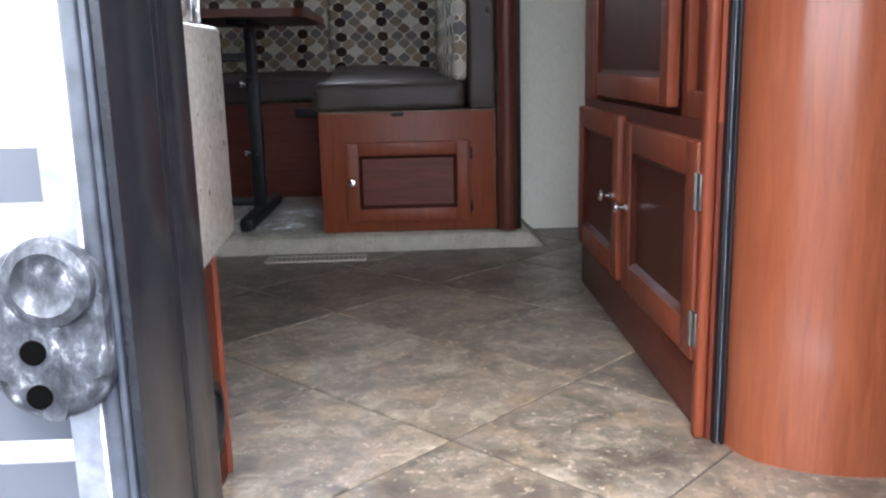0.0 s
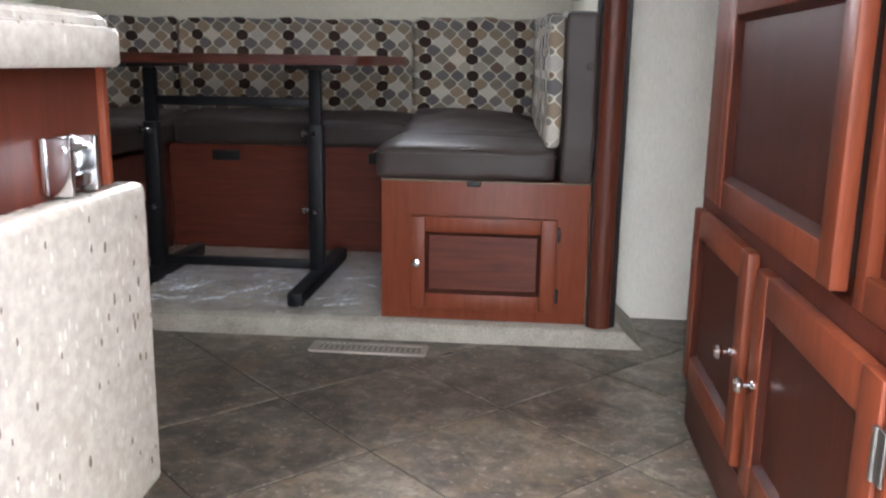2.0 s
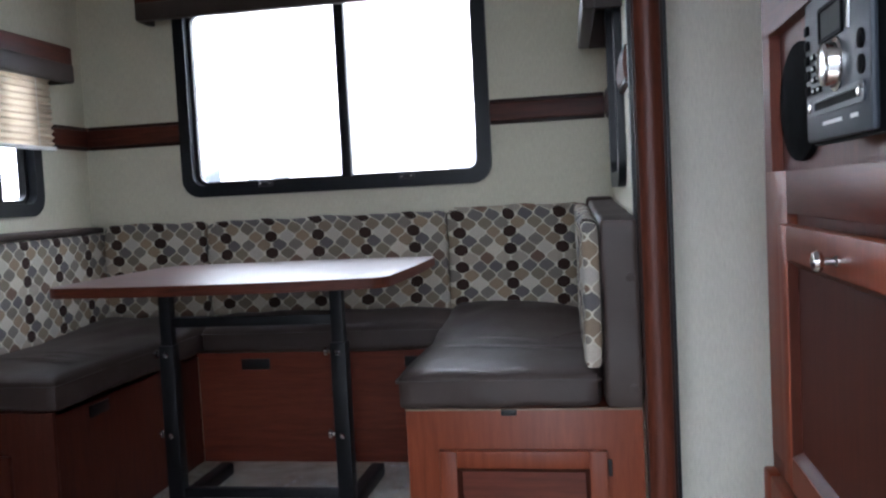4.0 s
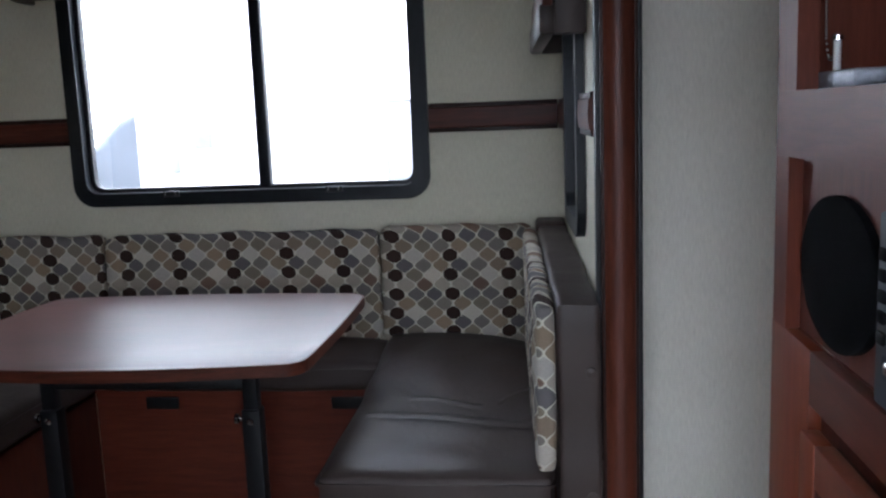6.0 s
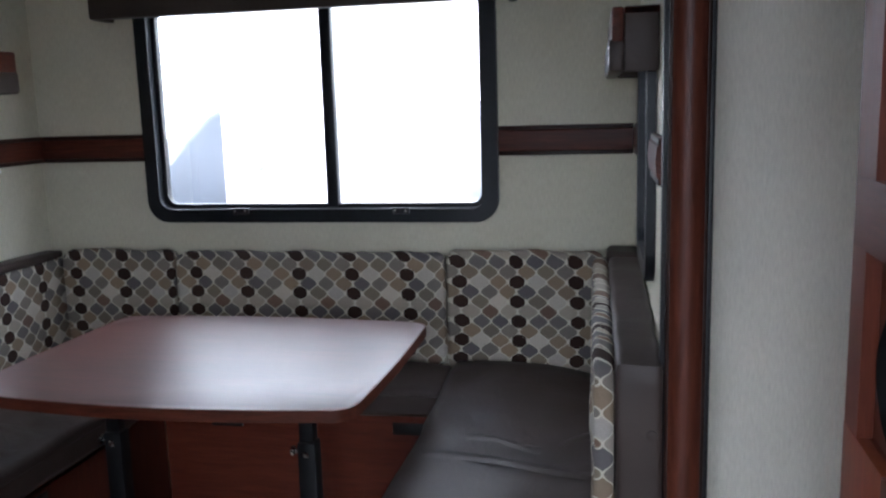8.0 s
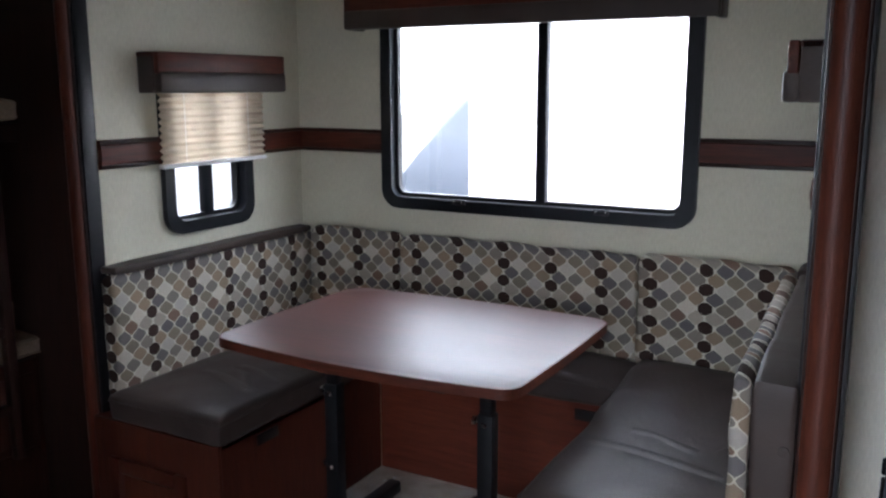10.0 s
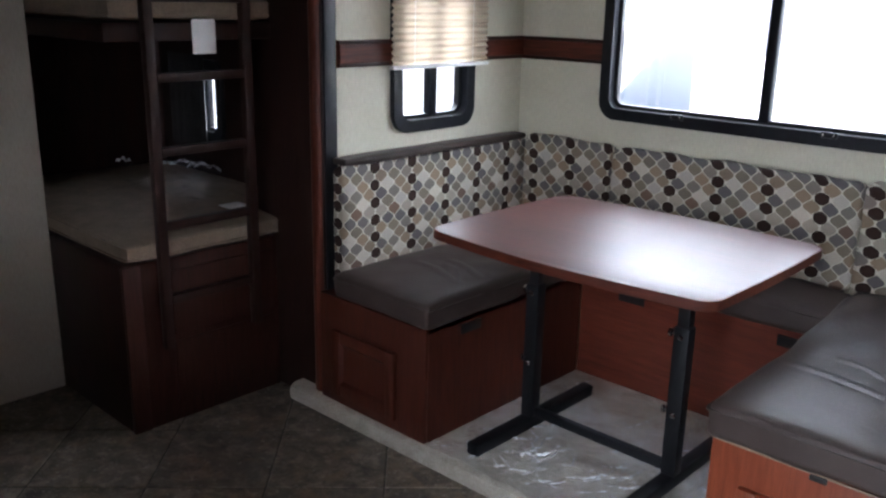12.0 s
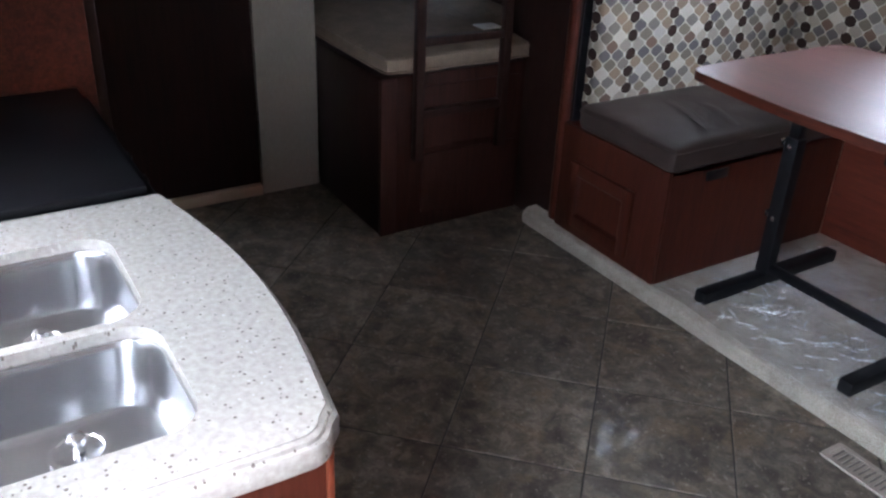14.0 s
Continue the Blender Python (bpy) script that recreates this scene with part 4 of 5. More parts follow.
for k in range(20):
    x = -0.165 + 0.3 * k / 19
    part("slat", one(x - 0.0045, x + 0.0045, 2.86, 2.917, 0.0016, 0.005), PLAIN_BEIGE, rg)

# ---- pantry and media cabinet ----
CX = 0.80
pc = thing("media_cabinet", (1.1, 1.95, 0.0), "tall cherry cabinet with panel doors and a stereo", "cabinet")
CE = 2.485
part("lower_body", one(CX, 1.38, 1.40, CE, 0.0, 0.5295), W_Z, pc)
part("middle_body", one(CX + 0.016, 1.38, 1.40, CE, 0.53, 1.03), W_Z, pc)
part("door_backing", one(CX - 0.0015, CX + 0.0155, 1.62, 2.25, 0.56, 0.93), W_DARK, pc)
part("stereo_back", one(CX + 0.02, 1.38, 1.40, CE, 1.0302, 1.2598), W_Z, pc)
part("shelf", one(CX, 1.38, 1.40, CE, 1.26, 1.345), W_Y, pc)
# dark trim wood on the niche back paints in the recess's shade
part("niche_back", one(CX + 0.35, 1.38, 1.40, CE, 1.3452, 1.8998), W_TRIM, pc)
part("top_body", one(CX, 1.38, 1.40, CE, 1.9, 2.049), W_Y, pc)
part("upright", one(CX, CX + 0.027, 2.40, CE, 1.3452, 1.8998), W_Z, pc)
part("upright", one(CX, CX + 0.027, 1.40, 1.50, 1.3452, 1.8998), W_Z, pc)
part("side_board", one(CX + 0.0272, CX + 0.349, CE - 0.014, CE, 1.3452, 1.8998), W_Z, pc)
part("side_board", one(CX + 0.0272, CX + 0.349, 1.40, 1.414, 1.3452, 1.8998), W_Z, pc)
part("upright", one(CX, CX + 0.019, 2.425, CE, 1.0302, 1.2598), W_Z, pc)
part("upright", one(CX, CX + 0.019, 1.40, 1.56, 1.0302, 1.2598), W_Z, pc)
d = panel_door(pc, "x", CX - 0.001, 1.985, 2.455, 0.13, 0.508, 0.022, 0.055, (W_LIGHT, W_PANEL))
knob(d, (CX - 0.023, 2.035, 0.322), (-1, 0, 0))
d = panel_door(pc, "x", CX - 0.001, 1.43, 1.93, 0.13, 0.498, 0.022, 0.06, (W_LIGHT, W_PANEL))
knob(d, (CX - 0.023, 1.885, 0.318), (-1, 0, 0))
for z in (0.19, 0.42):
    h = part("hinge", one(CX - 0.0245, CX - 0.0202, 1.405, 1.4285, z - 0.03, z + 0.03, bevel=0.0015), AGED, d)
    part("pin", rod(bmesh.new(), (CX - 0.0245, 1.427, z - 0.03), (CX - 0.0245, 1.427, z + 0.03), 0.004, 10), AGED, h)
d = panel_door(pc, "x", CX - 0.001, 1.605, 2.268, 0.545, 0.948, 0.024, 0.052, (W_LIGHT, W_PANEL))
knob(d, (CX - 0.025, 1.925, 0.918), (-1, 0, 0))
part("face_stile", one(CX - 0.001, CX + 0.0155, 2.315, 2.485, 0.5305, 1.03, bevel=0.001), W_LIGHT, pc)
part("face_rail", one(CX - 0.001, CX + 0.0155, 1.4255, 2.3145, 0.962, 1.0295, bevel=0.001), W_Y, pc)
part("corner_block", one(CX - 0.0003, CX + 0.0155, 1.40, 1.425, 0.5305, 1.03), W_LIGHT, pc)
part("corner_stile", one(CX - 0.02, CX - 0.0005, 1.40, 1.425, 0.0, 1.345, bevel=0.008, seg=4), W_LIGHT, pc)
part("face_stile", one(CX - 0.001, CX + 0.0155, 1.562, 1.592, 0.5305, 0.9615, bevel=0.001), W_LIGHT, pc)
part("face_rail", one(CX - 0.001, CX + 0.0155, 1.4255, 1.5615, 0.5305, 0.575, bevel=0.001), W_LIGHT, pc)
part("base_rail", one(CX - 0.004, CX - 0.0005, 1.43, 2.485, 0.0, 0.11, bevel=0.001), W_Y, pc)

# round corner panel with its seal
cc = thing("curved_panel", (0.92, 1.33, 0.0), "bent cherry plywood end panel, rounded and glossy", "cabinet panel")
arc = [(1.03 - 0.205 * math.cos(radians(a)), 1.385 - 0.14 * math.sin(radians(a))) for a in range(0, 91, 6)]
inn = [(1.03 - 0.19 * math.cos(radians(a)), 1.385 - 0.125 * math.sin(radians(a))) for a in range(0, 91, 6)]
bm = bmesh.new()
prism(bm, arc + [(1.055, 1.247), (1.055, 1.262)] + inn[::-1], 0.0, 2.049)
part("bent_sheet", bm, W_CURVE, cc)
part("seal_strip", one(0.806, 0.8128, 1.381, 1.399, 0.0, 2.049, bevel=0.003), RUBBER, cc, "black ribbed edge strip")
part("seal_strip", one(0.8168, 0.8235, 1.377, 1.399, 0.0, 2.049, bevel=0.003), RUBBER, cc, "black ribbed edge strip")
part("seal_web", one(0.813, 0.8166, 1.39, 1.399, 0.0, 2.049), FLANGE, cc)
part("edge_cap", one(1.056, 1.07, 1.242, 1.399, 0.0, 2.049, bevel=0.003), RUBBER, cc)

# stereo in its opening
st = thing("car_stereo", (0.86, 1.9, 1.06), "silver-grey stereo with round chrome knob in a black plate", "stereo")
bm = bmesh.new()
prism(bm, [(2.27 + 0.13 * math.cos(radians(a)), 1.133 + 0.09 * math.sin(radians(a))) for a in range(0, 360, 10)], 0.810, 0.8195, "x", 0.003)
part("back_plate", bm, plain("black_speaker_cloth", (0.004, 0.004, 0.005), 0.9, 0.0, 0.2, 200, 0.4, spec=0.05), st)
STEREO = plain("grey_stereo_face", (0.02, 0.025, 0.034), 0.5, 0.2, spec=0.35)
MATT_BLACK = plain("matt_black_keys", (0.004, 0.004, 0.005), 0.7, 0.0, 0.1, 80, 0.1, spec=0.06)
part("chassis", one(0.7885, 0.8195, 1.762, 2.03, 1.066, 1.226, bevel=0.003), SILVER, st)
part("surround", one(0.779, 0.7883, 1.742, 2.046, 1.056, 1.238, bevel=0.003), MATT_BLACK, st, "black plate round the face")
part("face", one(0.77, 0.7788, 1.776, 2.04, 1.06, 1.234, bevel=0.004), STEREO, st)
part("volume_knob", lathe(bmesh.new(), (0.77, 1.893, 1.14), (-1, 0, 0), [(0, 0.03), (0.003, 0.03), (0.0045, 0.025), (0.015, 0.0235), (0.018, 0.018)], 32), CHROME, st)
part("display_frame", ring(bmesh.new(), rounded(1.864, 1.962, 1.172, 1.213, 0.004, 2), rounded(1.869, 1.957, 1.1765, 1.2085, 0.002, 2), 0.7665, 0.7698, "x"), MATT_BLACK, st)
part("display", one(0.7685, 0.7697, 1.8693, 1.9567, 1.1768, 1.2082), plain("lcd_grey", (0.014, 0.016, 0.013), 0.6, spec=0.1), st)
part("disc_slot", one(0.7685, 0.7697, 1.816, 1.985, 1.0965, 1.1055), MATT_BLACK, st)
part("slot_rim", ring(bmesh.new(), rounded(1.79, 2.016, 1.09, 1.112, 0.008, 3), rounded(1.814, 1.987, 1.096, 1.106, 0.003, 3), 0.7672, 0.7698, "x"), STEREO, st)
for y in (1.803, 2.001):
    part("slot_key", lathe(bmesh.new(), (0.7672, y, 1.101), (-1, 0, 0), [(0, 0.006), (0.002, 0.006), (0.003, 0.004)], 12), CHROME, st, "small chrome key")
for i in range(5):
    part("button", one(0.7655, 0.7698, 2.012, 2.028, 1.118 + 0.0185 * i, 1.13 + 0.0185 * i, bevel=0.002), MATT_BLACK, st)
for i in range(4):
    for y in (1.99, 1.966):
        part("button", one(0.7662, 0.7698, y - 0.008, y + 0.008, 1.117 + 0.0135 * i, 1.125 + 0.0135 * i, bevel=0.0015), MATT_BLACK, st)
        part("button_mark", one(0.7655, 0.7663, y - 0.003, y + 0.003, 1.1195 + 0.0135 * i, 1.1225 + 0.0135 * i), PAPER, st)
for z in (1.128, 1.154):
    part("round_button", lathe(bmesh.new(), (0.77, 1.802, z), (-1, 0, 0), [(0, 0.01), (0.003, 0.01), (0.004, 0.007)], 16), MATT_BLACK, st)
part("curved_trim", rod(bmesh.new(), (0.769, 1.845, 1.172), (0.769, 1.838, 1.222), 0.0035, 8), CHROME, st, "chrome trim beside the display")
for i in range(3):
    part("button", one(0.7655, 0.7698, 1.786 + 0.015 * i, 1.797 + 0.015 * i, 1.196, 1.222, bevel=0.002), MATT_BLACK, st)
for y0, y1 in ((1.88, 1.96), (1.82, 1.846)):
    part("print_bar", one(0.7694, 0.7699, y0, y1, 1.077, 1.0815), PAPER, st, "line of unreadable pale print")

# pull chain and small fitting in the upper niche
ch = thing("pull_chain", (0.9, 2.2, 1.345), "small metal fitting with a beaded pull chain", "chain")
part("base_plate", one(0.828, 0.925, 2.28, 2.452, 1.3455, 1.366, bevel=0.003), FLANGE, ch)
part("stem", rod(bmesh.new(), (0.845, 2.39, 1.366), (0.845, 2.39, 1.404), 0.0045, 10), PAPER, ch)
part("cap", lathe(bmesh.new(), (0.845, 2.39, 1.404), (0, 0, 1), [(0, 0.008), (0.006, 0.008), (0.009, 0.004)], 10), CHROME, ch)
bm = bmesh.new()
for i in range(52):
    f = i / 51
    y = 2.392 + 0.038 * min(1.0, f * 4) + 0.012 * f
    z = 1.398 - 0.016 * math.sin(math.pi * min(1.0, f * 4)) + 0.21 * max(0.0, f - 0.2)
    bmesh.ops.create_icosphere(bm, subdivisions=1, radius=0.0024, matrix=Matrix.Translation((0.845, y, z)))
part("beads", bm, CHROME, ch)

# ---- kitchen ----
kc = thing("sink_cabinet", (-0.33, 1.05, 0.0), "cherry base cabinet under the sink counter", "cabinet")
part("end_panel", one(-0.005, 0.012, 0.77, 1.34, 0.0, 0.798, bevel=0.002), W_Z, kc)
part("corner_edge", one(-0.004, 0.018, 1.3405, 1.35, 0.0, 0.798, bevel=0.003), W_LIGHT, kc)
part("front_panel", one(-0.72, -0.006, 1.322, 1.34, 0.08, 0.798), W_Z, kc)
part("toe_board", one(-0.72, -0.006, 1.28, 1.296, 0.0, 0.08), W_DARK, kc)
part("floor_board", one(-0.72, -0.006, 0.77, 1.279, 0.06, 0.078), W_X, kc)

vt = thing("round_vent", (0.02, 1.25, 0.12), "round black plastic louvred vent on the cabinet end", "vent")
VY, VZ, VR = 1.235, 0.13, 0.062
circ = lambda r, n=28: [(VY + r * math.cos(2 * math.pi * i / n), VZ + r * math.sin(2 * math.pi * i / n)) for i in range(n)]
part("rim", ring(bmesh.new(), circ(VR), circ(VR - 0.013), 0.0125, 0.026, "x"), PLASTIC, vt)
part("back", prism(bmesh.new(), circ(VR - 0.013), 0.0125, 0.0135, "x"), BLACK, vt)
for i in range(5):
    y = VY - 0.038 + 0.019 * i
    h = math.sqrt(max(0.0, (VR - 0.014) ** 2 - (y - VY) ** 2))
    bm = one(0.0138, 0.0168, y - 0.009, y + 0.009, VZ - h, VZ + h)
    bmesh.ops.rotate(bm, verts=bm.verts, cent=(0.018, y, VZ), matrix=Matrix.Rotation(radians(35), 3, "Z"))
    part("louvre", bm, PLASTIC, vt)

# counter top with bowed front and sink cut-outs
CT = 0.845


def counter_outline(off=0.0):
    pts = [(-0.73, 0.77), (0.026 - off, 0.77), (0.034 - off, 1.275)]
    pts += [(-0.006 - off + 0.04 * math.cos(radians(a)), 1.297 - off + 0.04 * math.sin(radians(a))) for a in (10, 30, 50, 70)]
    for k in range(0, 15):
        f = k / 14
        x = -0.012 - off - 0.718 * f
        pts.append((max(x, -0.73), 1.338 - off + 0.058 * math.sin(math.pi * (0.08 + 0.86 * f)) - 0.012 * f))
    return pts


ct = thing("countertop", (-0.33, 1.07, 0.799), "cream speckled solid-surface counter with bowed front edge", "countertop")
sinks = ((-0.605, -0.325), (-0.305, -0.045))
SY0, SY1 = 0.86, 1.215
outer = counter_outline()
bm = bmesh.new()
top = [bm.verts.new((x, y, CT)) for x, y in outer]
es = [bm.edges.new((top[i], top[(i + 1) % len(top)])) for i in range(len(top))]
hole_loops = []
for sx0, sx1 in sinks:
    hv = [bm.verts.new((x, y, CT)) for x, y in rounded(sx0, sx1, SY0, SY1, 0.055, 6)]
    hole_loops.append(hv)
    es += [bm.edges.new((hv[i], hv[(i + 1) % len(hv)])) for i in range(len(hv))]
bmesh.ops.triangle_fill(bm, use_beauty=True, edges=es)
for loop, down in [(top, 0.046)] + [(h, 0.02) for h in hole_loops]:
    low = [bm.verts.new((v.co.x, v.co.y, v.co.z - down)) for v in loop]
    for i in range(len(loop)):
        bm.faces.new((loop[i], loop[(i + 1) % len(loop)], low[(i + 1) % len(loop)], low[i]))
part("slab", bm, STONE, ct)
bm = bmesh.new()
rows = []
for off, z in ((0.0, CT - 0.0465), (-0.010, CT - 0.0465), (-0.0125, CT - 0.043), (-0.0125, CT - 0.018), (-0.0105, CT - 0.0135), (-0.006, CT - 0.012), (-0.005, CT - 0.006), (0.0004, CT - 0.002)):
    rows.append([bm.verts.new((x, y, z)) for x, y in counter_outline(off)[1:]])
for a, c in zip(rows, rows[1:]):
    for i in range(len(a) - 1):
        bm.faces.new((a[i], a[i + 1], c[i + 1], c[i]))
part("edge_moulding", bm, STONE, ct)

sk = thing("double_sink", (-0.29, 1.04, 0.68), "brushed steel double-bowl sink under the counter", "sink")
for sx0, sx1 in sinks:
    bm = bmesh.new()
    rings = []
    for ins, z, r in ((-0.012, CT - 0.0205, 0.065), (0.004, CT - 0.0205, 0.055), (0.008, CT - 0.03, 0.055), (0.014, CT - 0.1, 0.055), (0.022, CT - 0.118, 0.05), (0.04, CT - 0.126, 0.045), (0.09, CT - 0.13, 0.03)):
        rings.append([bm.verts.new((x, y, z)) for x, y in rounded(sx0 + ins, sx1 - ins, SY0 + ins, SY1 - ins, r, 6)])
    for a, c in zip(rings, rings[1:]):
        for i in range(len(a)):
            bm.faces.new((a[i], a[(i + 1) % len(a)], c[(i + 1) % len(c)], c[i]))
    bm.faces.new(rings[-1])
    bowl = part("bowl", bm, STEEL, sk)
    cx, cy = (sx0 + sx1) / 2 - 0.05, 1.08
    part("drain", lathe(bmesh.new(), (cx, cy, CT - 0.1295), (0, 0, 1), [(0, 0.042), (0.003, 0.042), (0.004, 0.034), (0.001, 0.03)], 20), CHROME, bowl)
    part("strainer_knob", lathe(bmesh.new(), (cx, cy, CT - 0.1275), (0, 0, 1), [(0, 0.008), (0.012, 0.006), (0.016, 0.013), (0.026, 0.012), (0.03, 0.005)], 12), CHROME, bowl)

# folding counter leaf, hanging on the cabinet end
lf = thing("counter_leaf", (0.045, 1.1, 0.39), "cream speckled fold-down counter leaf hanging at the cabinet end", "counter leaf")
bm = one(0.014, 0.049, 0.87, 1.354, 0.384, 0.692, bevel=0.01, seg=3)
for v in bm.verts:
    if v.co.z < 0.5:
        v.co.z -= 0.05 * (1.354 - v.co.y)
part("slab", bm, STONE, lf)
for y in (1.235, 0.895):
    br = part("bracket", one(0.013, 0.019, y - 0.004, y + 0.046, 0.694, 0.742, bevel=0.002), CHROME, lf)
    for yy in (y, y + 0.042):
        part("bracket_ear", one(0.0192, 0.04, yy - 0.003, yy + 0.003, 0.694, 0.742, bevel=0.001), CHROME, br)
    part("bracket_pin", rod(bmesh.new(), (0.033, y - 0.006, 0.732), (0.033, y + 0.048, 0.732), 0.004, 10), CHROME, br)
    part("bracket_strap", one(0.028, 0.038, y + 0.0035, y + 0.0385, 0.7, 0.711, bevel=0.001), CHROME, br)

# range
rg2 = thing("kitchen_range", (-1.0, 1.05, 0.0), "black gas range with a folded glass cover", "range")
part("body", one(-1.40, -0.735, 0.77, 1.31, 0.0, 0.838, bevel=0.004), PLASTIC, rg2)
part("oven_door", one(-1.38, -0.75, 1.311, 1.335, 0.16, 0.66, bevel=0.006), plain("black_oven_glass", (0.01, 0.01, 0.012), 0.12), rg2)
part("control_panel", one(-1.39, -0.745, 1.311, 1.342, 0.68, 0.835, bevel=0.008), PLASTIC, rg2)
part("glass_cover", one(-1.395, -0.74, 0.80, 1.32, 0.842, 0.86, bevel=0.004), PLASTIC, rg2)
part("oven_handle", rod(bmesh.new(), (-1.34, 1.365, 0.63), (-0.79, 1.365, 0.63), 0.009), PLASTIC, rg2)
for i in range(4):
    part("control_knob", lathe(bmesh.new(), (-0.775 - 0.14 * i, 1.343, 0.79), (0, 1, 0), [(0, 0.02), (0.014, 0.018), (0.016, 0.012)], 14), CHROME if i == 0 else PLASTIC, rg2)

fr = thing("refrigerator", (-1.85, 1.08, 0.0), "tall refrigerator with dark cherry door panels", "refrigerator")
part("body", one(-2.40, -1.42, 0.77, 1.37, 0.0, 1.9, bevel=0.003), W_TRIM, fr)
for z0, z1 in ((0.08, 1.18), (1.2, 1.85)):
    part("door", one(-2.30, -1.45, 1.371, 1.40, z0, z1, bevel=0.005), W_DARK, fr)

# bathroom door
bd = thing("door_1", (-2.43, 1.78, 0.0), "dark walnut bathroom door, closed, on a pale threshold", "door", kind="structure")
part("leaf", one(-2.45, -2.42, 1.425, 2.125, 0.05, 1.975, bevel=0.003), W_DARK, bd)
part("lever", boxes((-2.419, -2.405, 1.955, 2.0, 0.945, 0.99), (-2.404, -2.39, 1.91, 1.99, 0.962, 0.974), bevel=0.003), NICKEL, bd)
part("threshold", one(-2.47, -2.40, 1.425, 2.125, 0.0, 0.045, bevel=0.006), wood("pale_threshold", (0.5, 0.4, 0.28), (0.62, 0.5, 0.36), "y"), bd)
sw = thing("wall_switch", (-2.41, 2.18, 1.22), "black switch plate on the pale wall", "switch")
part("plate", one(-2.411, -2.405, 2.135, 2.215, 1.21, 1.30, bevel=0.003), BLACK, sw)
part("rocker", one(-2.4045, -2.40, 2.165, 2.185, 1.24, 1.27, bevel=0.002), PAPER, sw)

# ---- bunks ----
bk = thing("bunk_bed", (-2.2, 2.75, 0.0), "dark walnut double bunk with tan mattresses", "bunk bed")
part("front_panel", one(-1.86, -1.842, 2.405, 3.015, 0.0, 0.62, bevel=0.003), W_BUNK, bk)
for z0, z1 in ((0.07, 0.31), (0.335, 0.575)):
    part("drawer_front", one(-1.8418, -1.834, 2.56, 2.99, z0, z1, bevel=0.003), W_BUNK, bk)
part("end_panel", one(-2.41, -1.842, 2.388, 2.404, 0.0, 0.62, bevel=0.003), W_DARK, bk)
part("corner_post", one(-1.858, -1.838, 2.384, 2.45, 0.0, 0.615, bevel=0.003), W_BUNK, bk)
part("deck", one(-3.19, -1.861, 2.405, 3.32, 0.60, 0.618), W_DARK, bk)
part("upper_deck", one(-3.19, -1.842, 2.39, 3.32, 1.36, 1.42, bevel=0.004), W_DARK, bk)
def mattress_piping(parent, x0, x1, y0, y1, z):
    part("piping", ring(bmesh.new(), rounded(x0 - 0.004, x1 + 0.004, y0 - 0.004, y1 + 0.004, 0.03, 4), rounded(x0 + 0.008, x1 - 0.008, y0 + 0.008, y1 - 0.008, 0.022, 4), z - 0.003, z + 0.003), BEDDING, parent)


lm = thing("mattress", (-2.5, 2.85, 0.62), "tan lower bunk mattress with rounded corners", "mattress", "bunk mattresses")
part("ticking", cushion(-3.18, -1.835, 2.40, 3.30, 0.622, 0.70, 0.03, 12, 0.004, 0.006, 7.0), BEDDING, lm)
for z in (0.64, 0.683):
    mattress_piping(lm, -3.18, -1.835, 2.40, 3.30, z)
um = thing("mattress", (-2.5, 2.85, 1.42), "tan upper bunk mattress", "mattress", "bunk mattresses")
part("ticking", cushion(-3.18, -1.845, 2.41, 3.30, 1.422, 1.50, 0.03, 12, 0.004, 0.006, 8.0), BEDDING, um)
for z in (1.44, 1.483):
    mattress_piping(um, -3.18, -1.845, 2.41, 3.30, z)

window("window_5", "y", 3.33, 1, -3.02, -2.64, 0.84, 1.22, "small window in the lower bunk behind a dark curtain")
cu = thing("bunk_curtain", (-2.9, 3.3, 0.8), "dark curtain drawn over the bunk window", "curtain")
bm = bmesh.new()
cols = [[bm.verts.new((-3.06 + 0.325 * i / 40, 3.292 + 0.010 * math.sin(i * 0.9), z)) for z in (0.8, 1.02, 1.24)] for i in range(41)]
for a, c in zip(cols, cols[1:]):
    for k in range(2):
        bm.faces.new((a[k], c[k], c[k + 1], a[k + 1]))
part("cloth", bm, DARKCLOTH, cu)
ld = thing("bunk_ladder", (-1.81, 2.71, 0.4), "dark walnut bunk ladder hooked on the upper bunk", "ladder")
for y in (2.525, 2.895):
    part("stile", one(-1.834, -1.80, y - 0.017, y + 0.017, 0.30, 1.62, bevel=0.004), W_DARK, ld)
for z in (0.48, 0.745, 1.0, 1.245, 1.5):
    part("rung", one(-1.833, -1.801, 2.5425, 2.8775, z - 0.015, z + 0.015, bevel=0.004), W_DARK, ld)

tg = thing("paper_tag", (-1.83, 2.75, 1.33), "white care tag hanging from the upper mattress", "tag")
part("tag", one(-1.839, -1.8365, 2.70, 2.79, 1.315, 1.43, bevel=0.0005), PAPER, tg)
tg = thing("paper_tag", (-1.83, 2.85, 0.7), "white care tag on the lower mattress", "tag")
part("tag", one(-2.07, -1.99, 2.91, 3.0, 0.714, 0.7165, bevel=0.0005), PAPER, tg)
wr = thing("plastic_wrap", (-2.5, 3.0, 0.71), "loose clear plastic wrap on the lower mattress", "plastic wrap")
bm = bmesh.new()
g = [[bm.verts.new((-2.75 + 0.6 * i / 24, 2.85 + 0.35 * j / 18, 0.716 + 0.05 * max(0, noise.noise((i * 0.3, j * 0.35, 5.0))))) for j in range(19)] for i in range(25)]
for i in range(24):
    for j in range(18):
        bm.faces.new((g[i][j], g[i + 1][j], g[i + 1][j + 1], g[i][j + 1]))
part("sheet", bm, FILM, wr)
